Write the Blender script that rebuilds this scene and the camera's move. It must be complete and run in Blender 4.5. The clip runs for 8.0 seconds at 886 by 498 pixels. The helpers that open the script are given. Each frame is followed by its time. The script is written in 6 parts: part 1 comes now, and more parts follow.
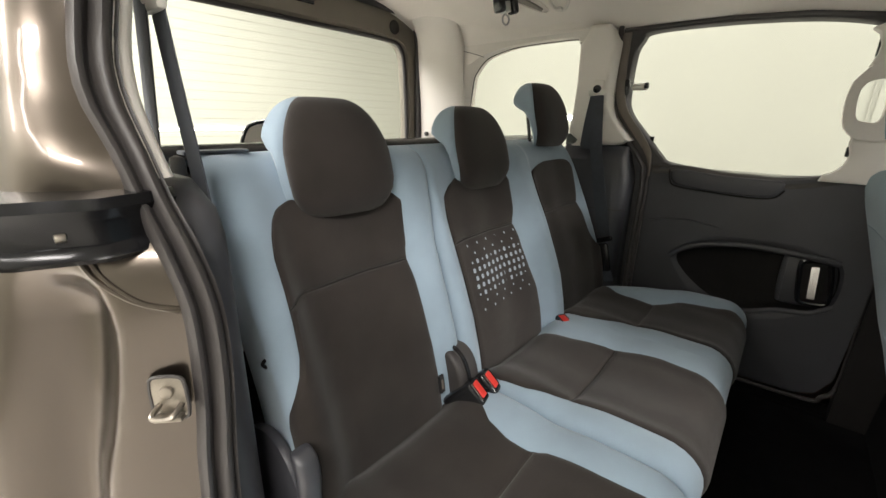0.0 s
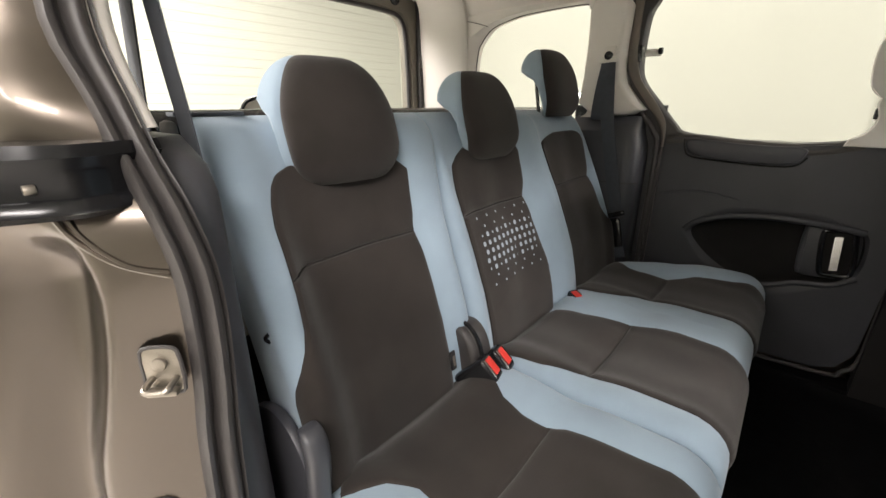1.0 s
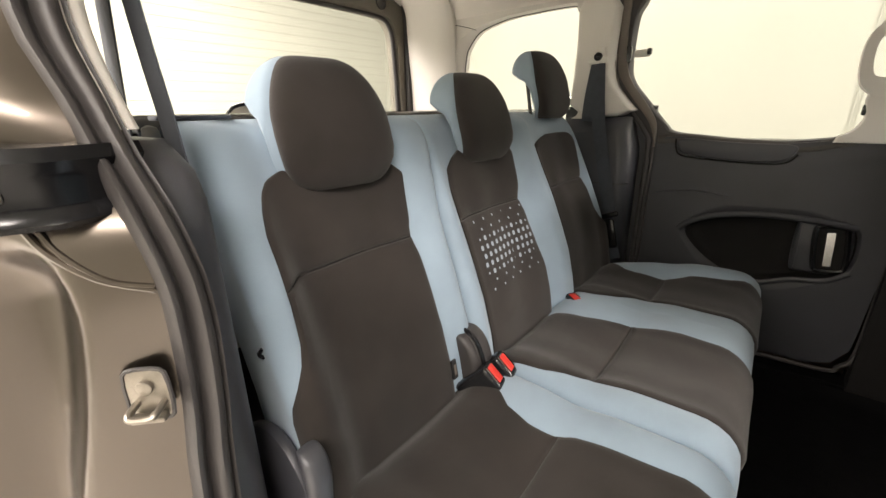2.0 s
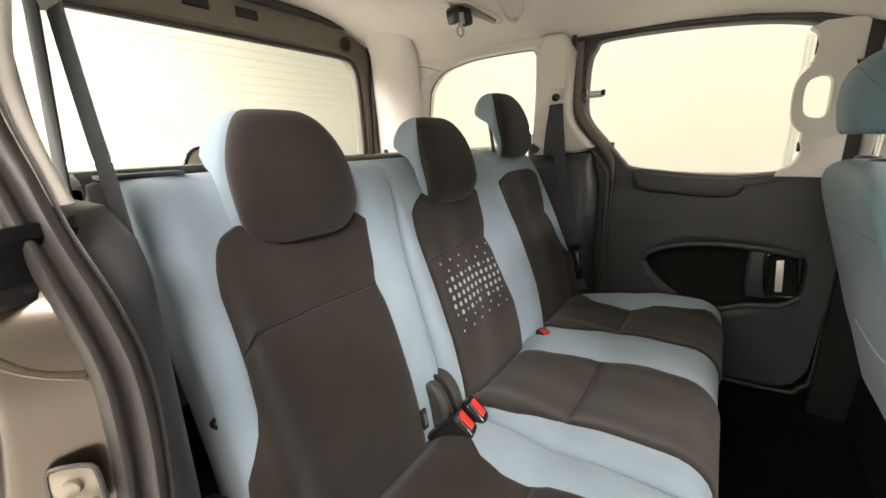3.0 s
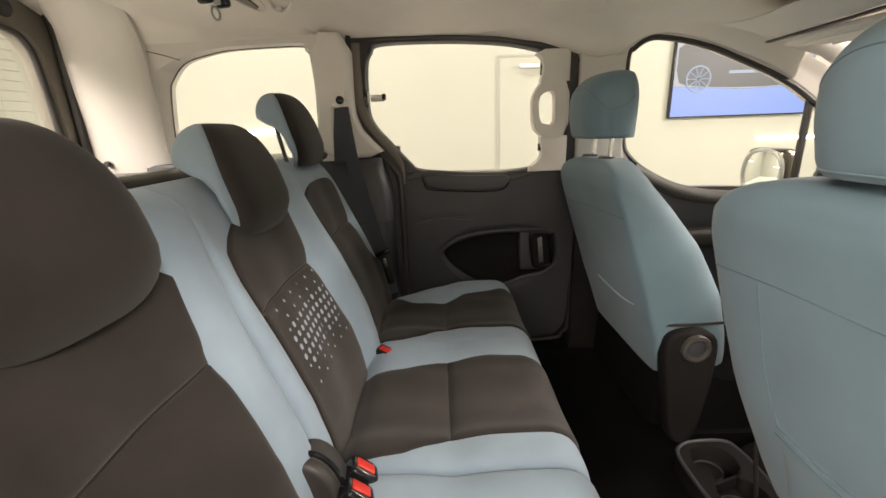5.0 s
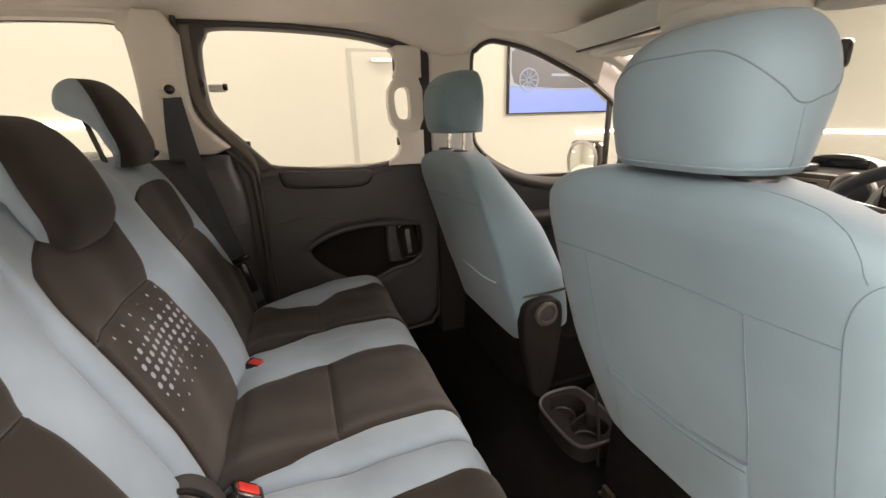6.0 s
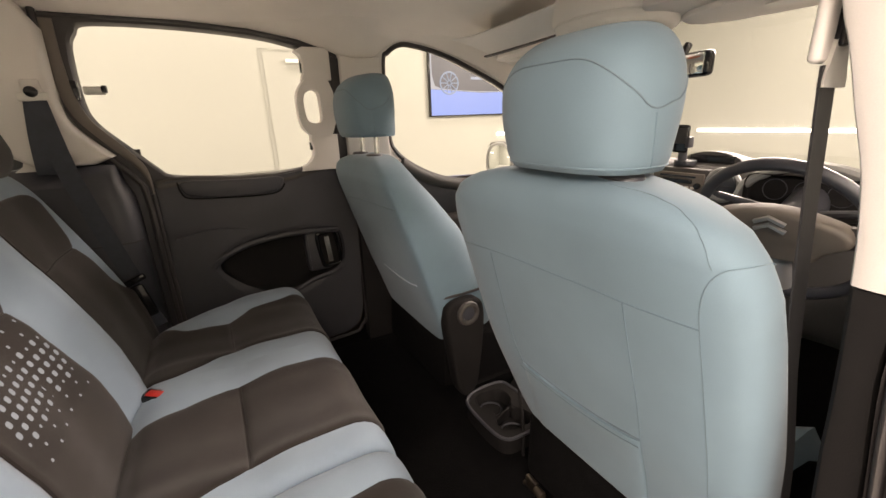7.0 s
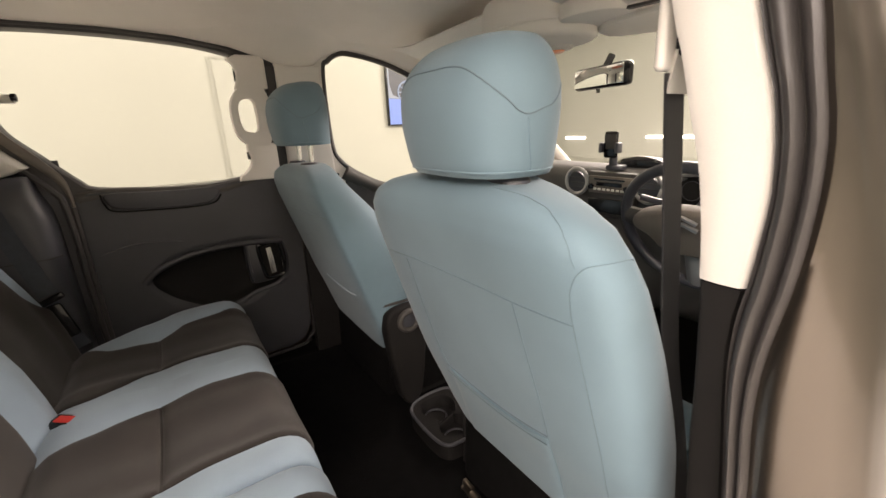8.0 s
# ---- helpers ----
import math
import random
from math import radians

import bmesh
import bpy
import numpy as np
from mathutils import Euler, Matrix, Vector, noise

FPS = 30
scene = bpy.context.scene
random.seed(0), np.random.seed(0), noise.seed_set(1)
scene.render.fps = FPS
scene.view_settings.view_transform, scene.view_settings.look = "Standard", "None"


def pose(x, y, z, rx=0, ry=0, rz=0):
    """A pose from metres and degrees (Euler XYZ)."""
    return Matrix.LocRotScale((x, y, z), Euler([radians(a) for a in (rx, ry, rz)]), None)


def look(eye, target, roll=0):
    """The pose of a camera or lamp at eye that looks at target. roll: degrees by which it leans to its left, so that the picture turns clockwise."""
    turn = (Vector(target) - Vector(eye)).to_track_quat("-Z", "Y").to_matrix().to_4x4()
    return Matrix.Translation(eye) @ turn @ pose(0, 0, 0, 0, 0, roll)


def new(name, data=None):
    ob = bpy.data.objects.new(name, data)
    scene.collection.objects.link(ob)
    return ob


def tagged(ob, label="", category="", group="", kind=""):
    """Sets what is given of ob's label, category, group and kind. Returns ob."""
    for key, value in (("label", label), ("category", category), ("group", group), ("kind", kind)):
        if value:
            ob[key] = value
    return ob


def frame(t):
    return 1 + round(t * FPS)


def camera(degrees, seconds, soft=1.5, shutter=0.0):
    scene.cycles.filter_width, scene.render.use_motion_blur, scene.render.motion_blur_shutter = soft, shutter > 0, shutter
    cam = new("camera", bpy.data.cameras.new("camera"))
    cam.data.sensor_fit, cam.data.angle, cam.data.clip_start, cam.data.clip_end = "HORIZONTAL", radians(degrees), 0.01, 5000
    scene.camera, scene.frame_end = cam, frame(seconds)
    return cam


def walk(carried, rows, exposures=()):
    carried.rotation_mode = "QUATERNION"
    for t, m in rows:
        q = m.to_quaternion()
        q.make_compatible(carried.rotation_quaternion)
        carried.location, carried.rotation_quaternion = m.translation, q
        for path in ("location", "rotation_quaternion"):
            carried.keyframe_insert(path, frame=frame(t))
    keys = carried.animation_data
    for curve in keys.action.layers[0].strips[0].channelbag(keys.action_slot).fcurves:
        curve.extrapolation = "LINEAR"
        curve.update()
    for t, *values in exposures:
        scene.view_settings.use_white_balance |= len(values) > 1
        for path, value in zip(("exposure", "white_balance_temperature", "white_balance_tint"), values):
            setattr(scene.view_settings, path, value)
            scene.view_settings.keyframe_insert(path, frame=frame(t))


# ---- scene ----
cam = camera(94.8, 8.0, shutter=0.15)
PATH = [
    (0, (0.038, -0.914, 1.334), (-1.179, 0.554, 0.731), 1.1),
    (0.5, (0.04, -0.915, 1.316), (-1.174, 0.54, 0.676), 0.7),
    (0.7, (0.02, -0.91, 1.299), (-1.196, 0.54, 0.652), 0.3),
    (1, (0.009, -0.898, 1.292), (-1.206, 0.543, 0.624), -0.0),
    (1.2, (0.001, -0.896, 1.286), (-1.207, 0.55, 0.614), -0.1),
    (2.3, (-0.021, -0.887, 1.283), (-1.185, 0.618, 0.666), -1.1),
    (2.5, (-0.017, -0.883, 1.29), (-1.165, 0.644, 0.698), -1.0),
    (3, (-0.017, -0.87, 1.315), (-1.11, 0.722, 0.797), -1.5),
    (3.5, (-0.028, -0.863, 1.323), (-0.982, 0.821, 0.819), -1.9),
    (4, (-0.057, -0.837, 1.349), (-0.798, 0.951, 0.845), -2.2),
    (4.2, (-0.073, -0.812, 1.351), (-0.677, 1.024, 0.837), -2.0),
    (5.3, (-0.251, -0.823, 1.342), (-0.017, 1.079, 0.767), -2.0),
    (5.5, (-0.246, -0.824, 1.345), (0.13, 1.05, 0.757), -1.8),
    (6, (-0.235, -0.834, 1.346), (0.399, 0.963, 0.738), -1.7),
    (6.5, (-0.206, -0.837, 1.348), (0.609, 0.884, 0.737), -1.7),
    (7, (-0.187, -0.846, 1.348), (0.737, 0.82, 0.74), -2.1),
    (7.5, (-0.166, -0.858, 1.348), (0.829, 0.772, 0.753), -2.5),
    (7.6, (-0.165, -0.861, 1.35), (0.844, 0.76, 0.755), -2.6),
    (7.8, (-0.143, -0.875, 1.348), (0.886, 0.737, 0.764), -2.7),
    (8, (-0.106, -0.901, 1.341), (0.949, 0.698, 0.766), -2.4),
]
walk(cam, [(t, look(eye, target, roll)) for t, eye, target, roll in PATH], [(0.0, 0.40, 6250, 12), (1.0, 0.55, 6300, 15), (2.5, 0.77, 6650, 15), (3.5, 0.74, 6500, 11), (4.0, 0.66, 6400, 10), (5.5, 0.50, 7050, 20), (7.0, 0.47, 7150, 24), (8.0, 0.46, 6950, 21)])

# ---- world and lamps ----
world = bpy.data.worlds.new("world")
scene.world = world
world.use_nodes = True
world.node_tree.nodes["Background"].inputs[0].default_value = (1.0, 0.93, 0.82, 1)
world.node_tree.nodes["Background"].inputs[1].default_value = 0.05


def area_lamp(name, eye, target, sx, sy, watts, colour):
    data = bpy.data.lights.new(name, "AREA")
    data.shape, data.size, data.size_y, data.energy, data.color = "RECTANGLE", sx, sy, watts, colour
    ob = new(name, data)
    ob.matrix_world = look(eye, target)
    return ob


WARM = (1.0, 0.945, 0.86)
# Unseen lamps, placed and powered to brighten walls, seats and door edges.
area_lamp("unseen_lamp", (1.3, -2.4, 3.05), (-0.4, -0.4, 0.9), 1.4, 0.35, 72, WARM)
area_lamp("unseen_lamp", (-2.6, -2.6, 2.9), (-2.0, -1.9, 0.0), 3.0, 1.2, 155, WARM)
area_lamp("unseen_lamp", (0.2, 3.1, 3.15), (0.2, 3.75, 0.9), 7.0, 0.5, 72, WARM)
area_lamp("unseen_lamp", (-3.0, 0.0, 3.1), (-3.0, 0, 0), 1.2, 3.0, 225, WARM)
area_lamp("unseen_lamp", (4.2, 0.3, 3.0), (4.6, 0.2, 0.0), 0.8, 4.0, 170, WARM)
# Added near the front wall to brighten the rear seats through the windscreen.
area_lamp("unseen_lamp", (4.9, 0.4, 2.7), (-0.5, 0.2, 1.0), 3.0, 0.6, 232, WARM)
area_lamp("unseen_lamp", (-1.8, -3.3, 3.15), (-1.8, -4.0, 0.9), 5.0, 0.5, 190, WARM)
scene.view_settings.exposure = 0.0


# ---- materials ----
def material(name, colour, rough=0.6, metal=0.0, vary=0.12, scale=14.0, fine=900.0, bump=0.12, depth=0.0006, sheen=0.0, coat=0.0, spec=0.5):
    m = bpy.data.materials.new(name)
    m.use_nodes = True
    nt = m.node_tree
    b = nt.nodes["Principled BSDF"]
    b.inputs["Roughness"].default_value, b.inputs["Metallic"].default_value = rough, metal
    b.inputs["Specular IOR Level"].default_value = spec
    b.inputs["Sheen Weight"].default_value = sheen
    b.inputs["Sheen Roughness"].default_value = 0.5
    b.inputs["Coat Weight"].default_value = coat
    co = nt.nodes.new("ShaderNodeTexCoord")
    big, small = nt.nodes.new("ShaderNodeTexNoise"), nt.nodes.new("ShaderNodeTexNoise")
    big.inputs["Scale"].default_value, small.inputs["Scale"].default_value = scale, fine
    big.inputs["Detail"].default_value, small.inputs["Detail"].default_value = 4, 2
    add = nt.nodes.new("ShaderNodeMath")
    add.operation = "MULTIPLY_ADD"
    add.inputs[1].default_value = 0.5
    ramp = nt.nodes.new("ShaderNodeMapRange")
    ramp.inputs["From Min"].default_value, ramp.inputs["From Max"].default_value = 0.5, 1.0
    ramp.inputs["To Min"].default_value, ramp.inputs["To Max"].default_value = 1 - vary, 1 + vary
    mul = nt.nodes.new("ShaderNodeVectorMath")
    mul.operation = "MULTIPLY"
    mul.inputs[0].default_value = colour
    bp = nt.nodes.new("ShaderNodeBump")
    bp.inputs["Strength"].default_value, bp.inputs["Distance"].default_value = bump, depth
    ln = nt.links.new
    ln(co.outputs["Object"], big.inputs["Vector"])
    ln(co.outputs["Object"], small.inputs["Vector"])
    ln(small.outputs["Fac"], add.inputs[0])
    ln(big.outputs["Fac"], add.inputs[2])
    ln(add.outputs[0], ramp.inputs["Value"])
    ln(ramp.outputs["Result"], mul.inputs[1])
    ln(mul.outputs[0], b.inputs["Base Color"])
    ln(small.outputs["Fac"], bp.inputs["Height"])
    if bump > 0:
        ln(bp.outputs[0], b.inputs["Normal"])
    return m


def glowing(name, colour, strength):
    m = bpy.data.materials.new(name)
    m.use_nodes = True
    b = m.node_tree.nodes["Principled BSDF"]
    b.inputs["Base Color"].default_value = (0.02, 0.02, 0.02, 1)
    b.inputs["Emission Color"].default_value = (*colour, 1)
    b.inputs["Emission Strength"].default_value = strength
    return m


def glass(name, tint=(0.97, 0.98, 0.96), gloss=0.04):
    m = bpy.data.materials.new(name)
    m.use_nodes = True
    nt = m.node_tree
    nt.nodes.clear()
    out, mix = nt.nodes.new("ShaderNodeOutputMaterial"), nt.nodes.new("ShaderNodeMixShader")
    tr, gl, fr = nt.nodes.new("ShaderNodeBsdfTransparent"), nt.nodes.new("ShaderNodeBsdfGlossy"), nt.nodes.new("ShaderNodeLayerWeight")
    sc = nt.nodes.new("ShaderNodeMath")
    sc.operation, sc.inputs[1].default_value = "MULTIPLY", gloss * 6
    fr.inputs["Blend"].default_value = 0.25
    tr.inputs[0].default_value, gl.inputs["Roughness"].default_value = (*tint, 1), 0.03
    nt.links.new(fr.outputs["Fresnel"], sc.inputs[0])
    nt.links.new(sc.outputs[0], mix.inputs[0])
    nt.links.new(tr.outputs[0], mix.inputs[1])
    nt.links.new(gl.outputs[0], mix.inputs[2])
    nt.links.new(mix.outputs[0], out.inputs[0])
    return m


BLUE = material("blue_fabric", (0.272, 0.348, 0.418), 0.85, vary=0.10, scale=9, fine=1500, bump=0.35, sheen=0.25, spec=0.2)
BLUE2 = material("blue_vinyl_fabric", (0.140, 0.213, 0.259), 0.74, vary=0.10, scale=6, fine=1300, bump=0.3, sheen=0.15, spec=0.3)
DARK = material("brown_black_fabric", (0.028, 0.0232, 0.0206), 0.9, vary=0.24, scale=11, fine=1300, bump=0.5, sheen=0.16, spec=0.2)
PIPING = material("blue_piping", (0.104, 0.162, 0.198), 0.6, vary=0.05)
SEAM = material("seam_thread", (0.12, 0.17, 0.205), 0.8, vary=0.1)
SEAMD = material("dark_seam_thread", (0.014, 0.012, 0.011), 0.9, vary=0.1)
CREAM = material("cream_plastic", (0.680, 0.646, 0.602), 0.55, vary=0.05, scale=3, fine=700, bump=0.2, spec=0.35)
LINER = material("cream_headliner", (0.78, 0.735, 0.68), 0.95, vary=0.06, scale=4, fine=1100, bump=0.4, spec=0.15)
BLACKP = material("black_plastic", (0.043, 0.0435, 0.0505), 0.42, vary=0.18, scale=5, fine=800, bump=0.35, spec=0.6)
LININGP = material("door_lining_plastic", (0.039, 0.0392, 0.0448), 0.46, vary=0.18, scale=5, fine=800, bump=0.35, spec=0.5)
# Black plastic darkened to carry the shade under seats and in hollows.
SHADED_BASEP = material("matt_black_shaded_plastic", (0.012, 0.011, 0.0105), 0.75, vary=0.2, scale=8, fine=700, bump=0.35, spec=0.15)
GREYP = material("dark_grey_plastic", (0.050, 0.045, 0.040), 0.5, vary=0.15, scale=6, fine=800, bump=0.3)
HUBP = material("grey_brown_plastic", (0.14, 0.12, 0.10), 0.5, vary=0.08, scale=6, fine=800, bump=0.25)
TAILP = material("tailgate_plastic", (0.185, 0.168, 0.138), 0.55, vary=0.1, scale=5, fine=700, bump=0.25)
RUBBER = material("black_rubber", (0.039, 0.035, 0.034), 0.5, vary=0.12, scale=25, fine=900, bump=0.2, depth=0.0005)
# Carpet black; on the front seat bases it puts under-seat shade into colour.
CARPET_SHADE = material("black_carpet_shade", (0.0045, 0.0042, 0.0042), 0.98, vary=0.4, scale=30, fine=500, bump=0.8, depth=0.003, spec=0.1)
PAINT = material("bronze_metallic_paint", (0.108, 0.091, 0.076), 0.30, metal=1.0, vary=0.05, scale=3, fine=3000, bump=0.03, coat=0.5)
GLOSSB = material("gloss_black", (0.012, 0.012, 0.013), 0.18, vary=0.1, bump=0.02)
RAILP = material("satin_black", (0.006, 0.006, 0.007), 0.20, vary=0.1, bump=0.02, spec=0.32)
CHROME = material("brushed_chrome", (0.78, 0.77, 0.75), 0.22, metal=1.0, vary=0.03, bump=0.02)
STEEL = material("zinc_steel", (0.25, 0.225, 0.19), 0.40, metal=0.85, vary=0.12, scale=40, bump=0.1)
OILED = material("oiled_steel", (0.16, 0.13, 0.10), 0.3, metal=0.9, vary=0.3, scale=60, bump=0.15)
WEBD = material("dark_belt_webbing", (0.011, 0.0105, 0.011), 0.6, vary=0.15, scale=60, fine=600, bump=0.4, sheen=0.02)
WEB = material("belt_webbing", (0.042, 0.048, 0.060), 0.7, vary=0.15, scale=60, fine=600, bump=0.4, sheen=0.1)
RED = material("red_plastic", (0.62, 0.035, 0.025), 0.4, vary=0.05, bump=0.02)
WALL = material("white_wall_paint", (0.332, 0.333, 0.292), 0.8, vary=0.02, scale=1.5, fine=120, bump=0.08)
GROUND = material("grey_floor_coating", (0.60, 0.58, 0.545), 0.5, vary=0.1, scale=2, fine=90, bump=0.05)
SILVER = material("silver_plastic", (0.45, 0.45, 0.44), 0.35, metal=0.6, vary=0.04, bump=0.02)
WHITEP = material("white_plastic", (0.70, 0.68, 0.62), 0.45, vary=0.03, bump=0.05)
DASHP = material("dashboard_plastic", (0.075, 0.070, 0.064), 0.6, vary=0.12, scale=8, fine=600, bump=0.4)
GLASS = glass("clear_glass")
MIRROR = material("mirror_glass", (0.85, 0.87, 0.85), 0.03, metal=1.0, vary=0.0, bump=0)
AMBER = material("amber_lens", (0.75, 0.25, 0.12), 0.3, vary=0.05, bump=0.02)
LED = glowing("led_strip_light", (1.0, 0.95, 0.85), 6.0)
DOT = material("grey_blue_print", (0.31, 0.355, 0.41), 0.7, vary=0.08)
SCREEN = glowing("screen_blue", (0.20, 0.34, 0.85), 0.8)
SCREEN_D = glowing("screen_dark", (0.05, 0.055, 0.07), 0.8)
SCREEN_M = glowing("screen_mid", (0.28, 0.36, 0.50), 0.8)
SCREEN_G = glowing("screen_grey", (0.36, 0.40, 0.46), 0.8)


# ---- building helpers ----
def mesh_of(name, bm, mat, angle=40):
    me = bpy.data.meshes.new(name)
    bmesh.ops.remove_doubles(bm, verts=bm.verts, dist=1e-6)
    bmesh.ops.recalc_face_normals(bm, faces=bm.faces)
    bm.to_mesh(me)
    bm.free()
    me.materials.append(mat)
    me.polygons.foreach_set("use_smooth", [True] * len(me.polygons))
    me.set_sharp_from_angle(angle=radians(angle))
    return me


def part(name, bm, mat, parent=None, label="", angle=40):
    ob = new(name, mesh_of(name, bm, mat, angle))
    ob.parent = parent
    if label:
        ob["label"] = label
    return ob


def thing(name, label, category, group="", at=(0, 0, 0), kind=""):
    ob = new(name)
    ob.empty_display_size = 0.05
    ob.location = at
    return tagged(ob, label, category, group, kind)


def piece(name, bm, mat, label, category="", group="", kind="", angle=40):
    return tagged(part(name, bm, mat, None, "", angle), label, category, group, kind)


def box(c, s, bevel=0.0, seg=2, m=None, bm=None):
    """A bevelled box with centre c and size s."""
    own = bmesh.new()
    bmesh.ops.create_cube(own, size=1.0)
    for v in own.verts:
        v.co = Vector((v.co.x * s[0], v.co.y * s[1], v.co.z * s[2]))
    if bevel > 0:
        bmesh.ops.bevel(own, geom=list(own.edges), offset=bevel, segments=seg, profile=0.5, affect="EDGES")
    t = Matrix.Translation(c) @ (m or Matrix())
    own.transform(t)
    return join(bm, own)


def join(bm, own):
    if bm is None:
        return own
    me = bpy.data.meshes.new("tmp")
    own.to_mesh(me)
    own.free()
    bm.from_mesh(me)
    bpy.data.meshes.remove(me)
    return bm


def cyl(c, r, h, axis="z", n=24, bevel=0.0, r2=None, bm=None):
    own = bmesh.new()
    bmesh.ops.create_cone(own, cap_ends=True, segments=n, radius1=r, radius2=r if r2 is None else r2, depth=h)
    if bevel > 0:
        es = [e for e in own.edges if len(e.link_faces) == 2 and any(len(f.verts) > 4 for f in e.link_faces)]
        bmesh.ops.bevel(own, geom=es, offset=bevel, segments=2, profile=0.5, affect="EDGES")
    rot = {"z": Matrix(), "x": Matrix.Rotation(radians(90), 4, "Y"), "y": Matrix.Rotation(radians(90), 4, "X")}[axis]
    own.transform(Matrix.Translation(c) @ rot)
    return join(bm, own)


def spline(pts, n, closed=False):
    """n points along a Catmull-Rom curve through pts."""
    p = [Vector(q) for q in pts]
    k = len(p)
    segs = k if closed else k - 1
    out = []
    for i in range(n):
        u = i / n * segs if closed else i / (n - 1) * segs
        j = min(int(u), segs - 1)
        f = u - j
        g = (lambda a: p[a % k]) if closed else (lambda a: p[max(0, min(k - 1, a))])
        a, b, c, d = g(j - 1), g(j), g(j + 1), g(j + 2)
        out.append(0.5 * ((2 * b) + (c - a) * f + (2 * a - 5 * b + 4 * c - d) * f * f + (3 * b - a - 3 * c + d) * f ** 3))
    return out


def chaikin(pts, times=2, closed=True):
    p = [Vector(q) for q in pts]
    for _ in range(times):
        out = []
        k = len(p)
        for i in range(k if closed else k - 1):
            a, b = p[i], p[(i + 1) % k]
            out += [a * 0.75 + b * 0.25, a * 0.25 + b * 0.75]
        if not closed:
            out = [p[0]] + out + [p[-1]]
        p = out
    return p


def sweep(pts, profile, up=(0, 0, 1), closed=False, bm=None, caps=True):
    """Sweeps a closed profile [(a, b)], a across and b along up, over the points."""
    bm = bm or bmesh.new()
    p = [Vector(q) for q in pts]
    up = Vector(up)
    rings = []
    for i, q in enumerate(p):
        a = p[i - 1] if (i or closed) else p[i]
        b = p[(i + 1) % len(p)] if (i < len(p) - 1 or closed) else p[i]
        t = (b - a).normalized()
        side = t.cross(up)
        side = side.normalized() if side.length > 1e-5 else Vector((1, 0, 0))
        u = side.cross(t)
        rings.append([bm.verts.new(q + side * x + u * y) for x, y in profile])
    k = len(profile)
    for i in range(len(rings) if closed else len(rings) - 1):
        r, s = rings[i], rings[(i + 1) % len(rings)]
        for j in range(k):
            bm.faces.new((r[j], r[(j + 1) % k], s[(j + 1) % k], s[j]))
    if caps and not closed:
        bm.faces.new(rings[0])
        bm.faces.new(rings[-1][::-1])
    return bm


def circle(r, n=10, flat=1.0):
    return [(r * math.cos(2 * math.pi * i / n), r * flat * math.sin(2 * math.pi * i / n)) for i in range(n)]


def tube(pts, r, n=10, closed=False, up=None, bm=None):
    """A round tube; open paths carry their frame along without twisting."""
    if closed or up is not None:
        return sweep(pts, circle(r, n), up or (0, 0, 1), closed, bm)
    p = [Vector(q) for q in pts]
    bm = bm or bmesh.new()
    tans = [(p[min(i + 1, len(p) - 1)] - p[max(i - 1, 0)]).normalized() for i in range(len(p))]
    u = tans[0].orthogonal().normalized()
    rings = []
    for q, t in zip(p, tans):
        u = (u - t * u.dot(t)).normalized()
        w = t.cross(u)
        rings.append([bm.verts.new(q + u * a + w * b) for a, b in circle(r, n)])
    for a, b in zip(rings, rings[1:]):
        for j in range(n):
            bm.faces.new((a[j], a[(j + 1) % n], b[(j + 1) % n], b[j]))
    bm.faces.new(rings[0])
    bm.faces.new(rings[-1][::-1])
    return bm


def rect(w, h):
    return [(-w / 2, -h / 2), (w / 2, -h / 2), (w / 2, h / 2), (-w / 2, h / 2)]


def loft(sections, cap0=True, cap1=True, closed=True, bm=None):
    bm = bm or bmesh.new()
    rings = [[bm.verts.new(q) for q in s] for s in sections]
    k = len(rings[0])
    for r, s in zip(rings, rings[1:]):
        for j in range(k if closed else k - 1):
            bm.faces.new((r[j], r[(j + 1) % k], s[(j + 1) % k], s[j]))
    if cap0:
        bm.faces.new(rings[0][::-1])
    if cap1:
        bm.faces.new(rings[-1])
    return bm


def prism(outline, y0, y1, axis="y", bevel=0.0, seg=2, bm=None):
    """A flat outline extruded along one axis from y0 to y1; outline in the other two coordinates."""
    own = bmesh.new()

    def put(a, b, c):
        return {"y": (a, c, b), "x": (c, a, b), "z": (a, b, c)}[axis]
    lo = [own.verts.new(put(q[0], q[1], y0)) for q in outline]
    hi = [own.verts.new(put(q[0], q[1], y1)) for q in outline]
    k = len(lo)
    own.faces.new(lo[::-1])
    own.faces.new(hi)
    for j in range(k):
        own.faces.new((lo[j], lo[(j + 1) % k], hi[(j + 1) % k], hi[j]))
    if bevel > 0:
        bmesh.ops.recalc_face_normals(own, faces=own.faces)
        es = [e for e in own.edges if any(len(f.verts) > 4 for f in e.link_faces)]
        bmesh.ops.bevel(own, geom=es, offset=bevel, segments=seg, profile=0.5, affect="EDGES")
    return join(bm, own)


def radial(poly, c, ang):
    """Where the ray from c at an angle leaves the polygon."""
    d = Vector((math.cos(ang), math.sin(ang)))
    best = 0.0
    for i, a in enumerate(poly):
        b = poly[(i + 1) % len(poly)]
        e = Vector((b[0] - a[0], b[1] - a[1]))
        w = Vector((a[0] - c[0], a[1] - c[1]))
        den = d.x * e.y - d.y * e.x
        if abs(den) < 1e-12:
            continue
        t = (w.x * e.y - w.y * e.x) / den
        u = (w.x * d.y - w.y * d.x) / den
        if t > 0 and -1e-9 <= u <= 1 + 1e-9:
            best = max(best, t)
    return (c[0] + d.x * best, c[1] + d.y * best)


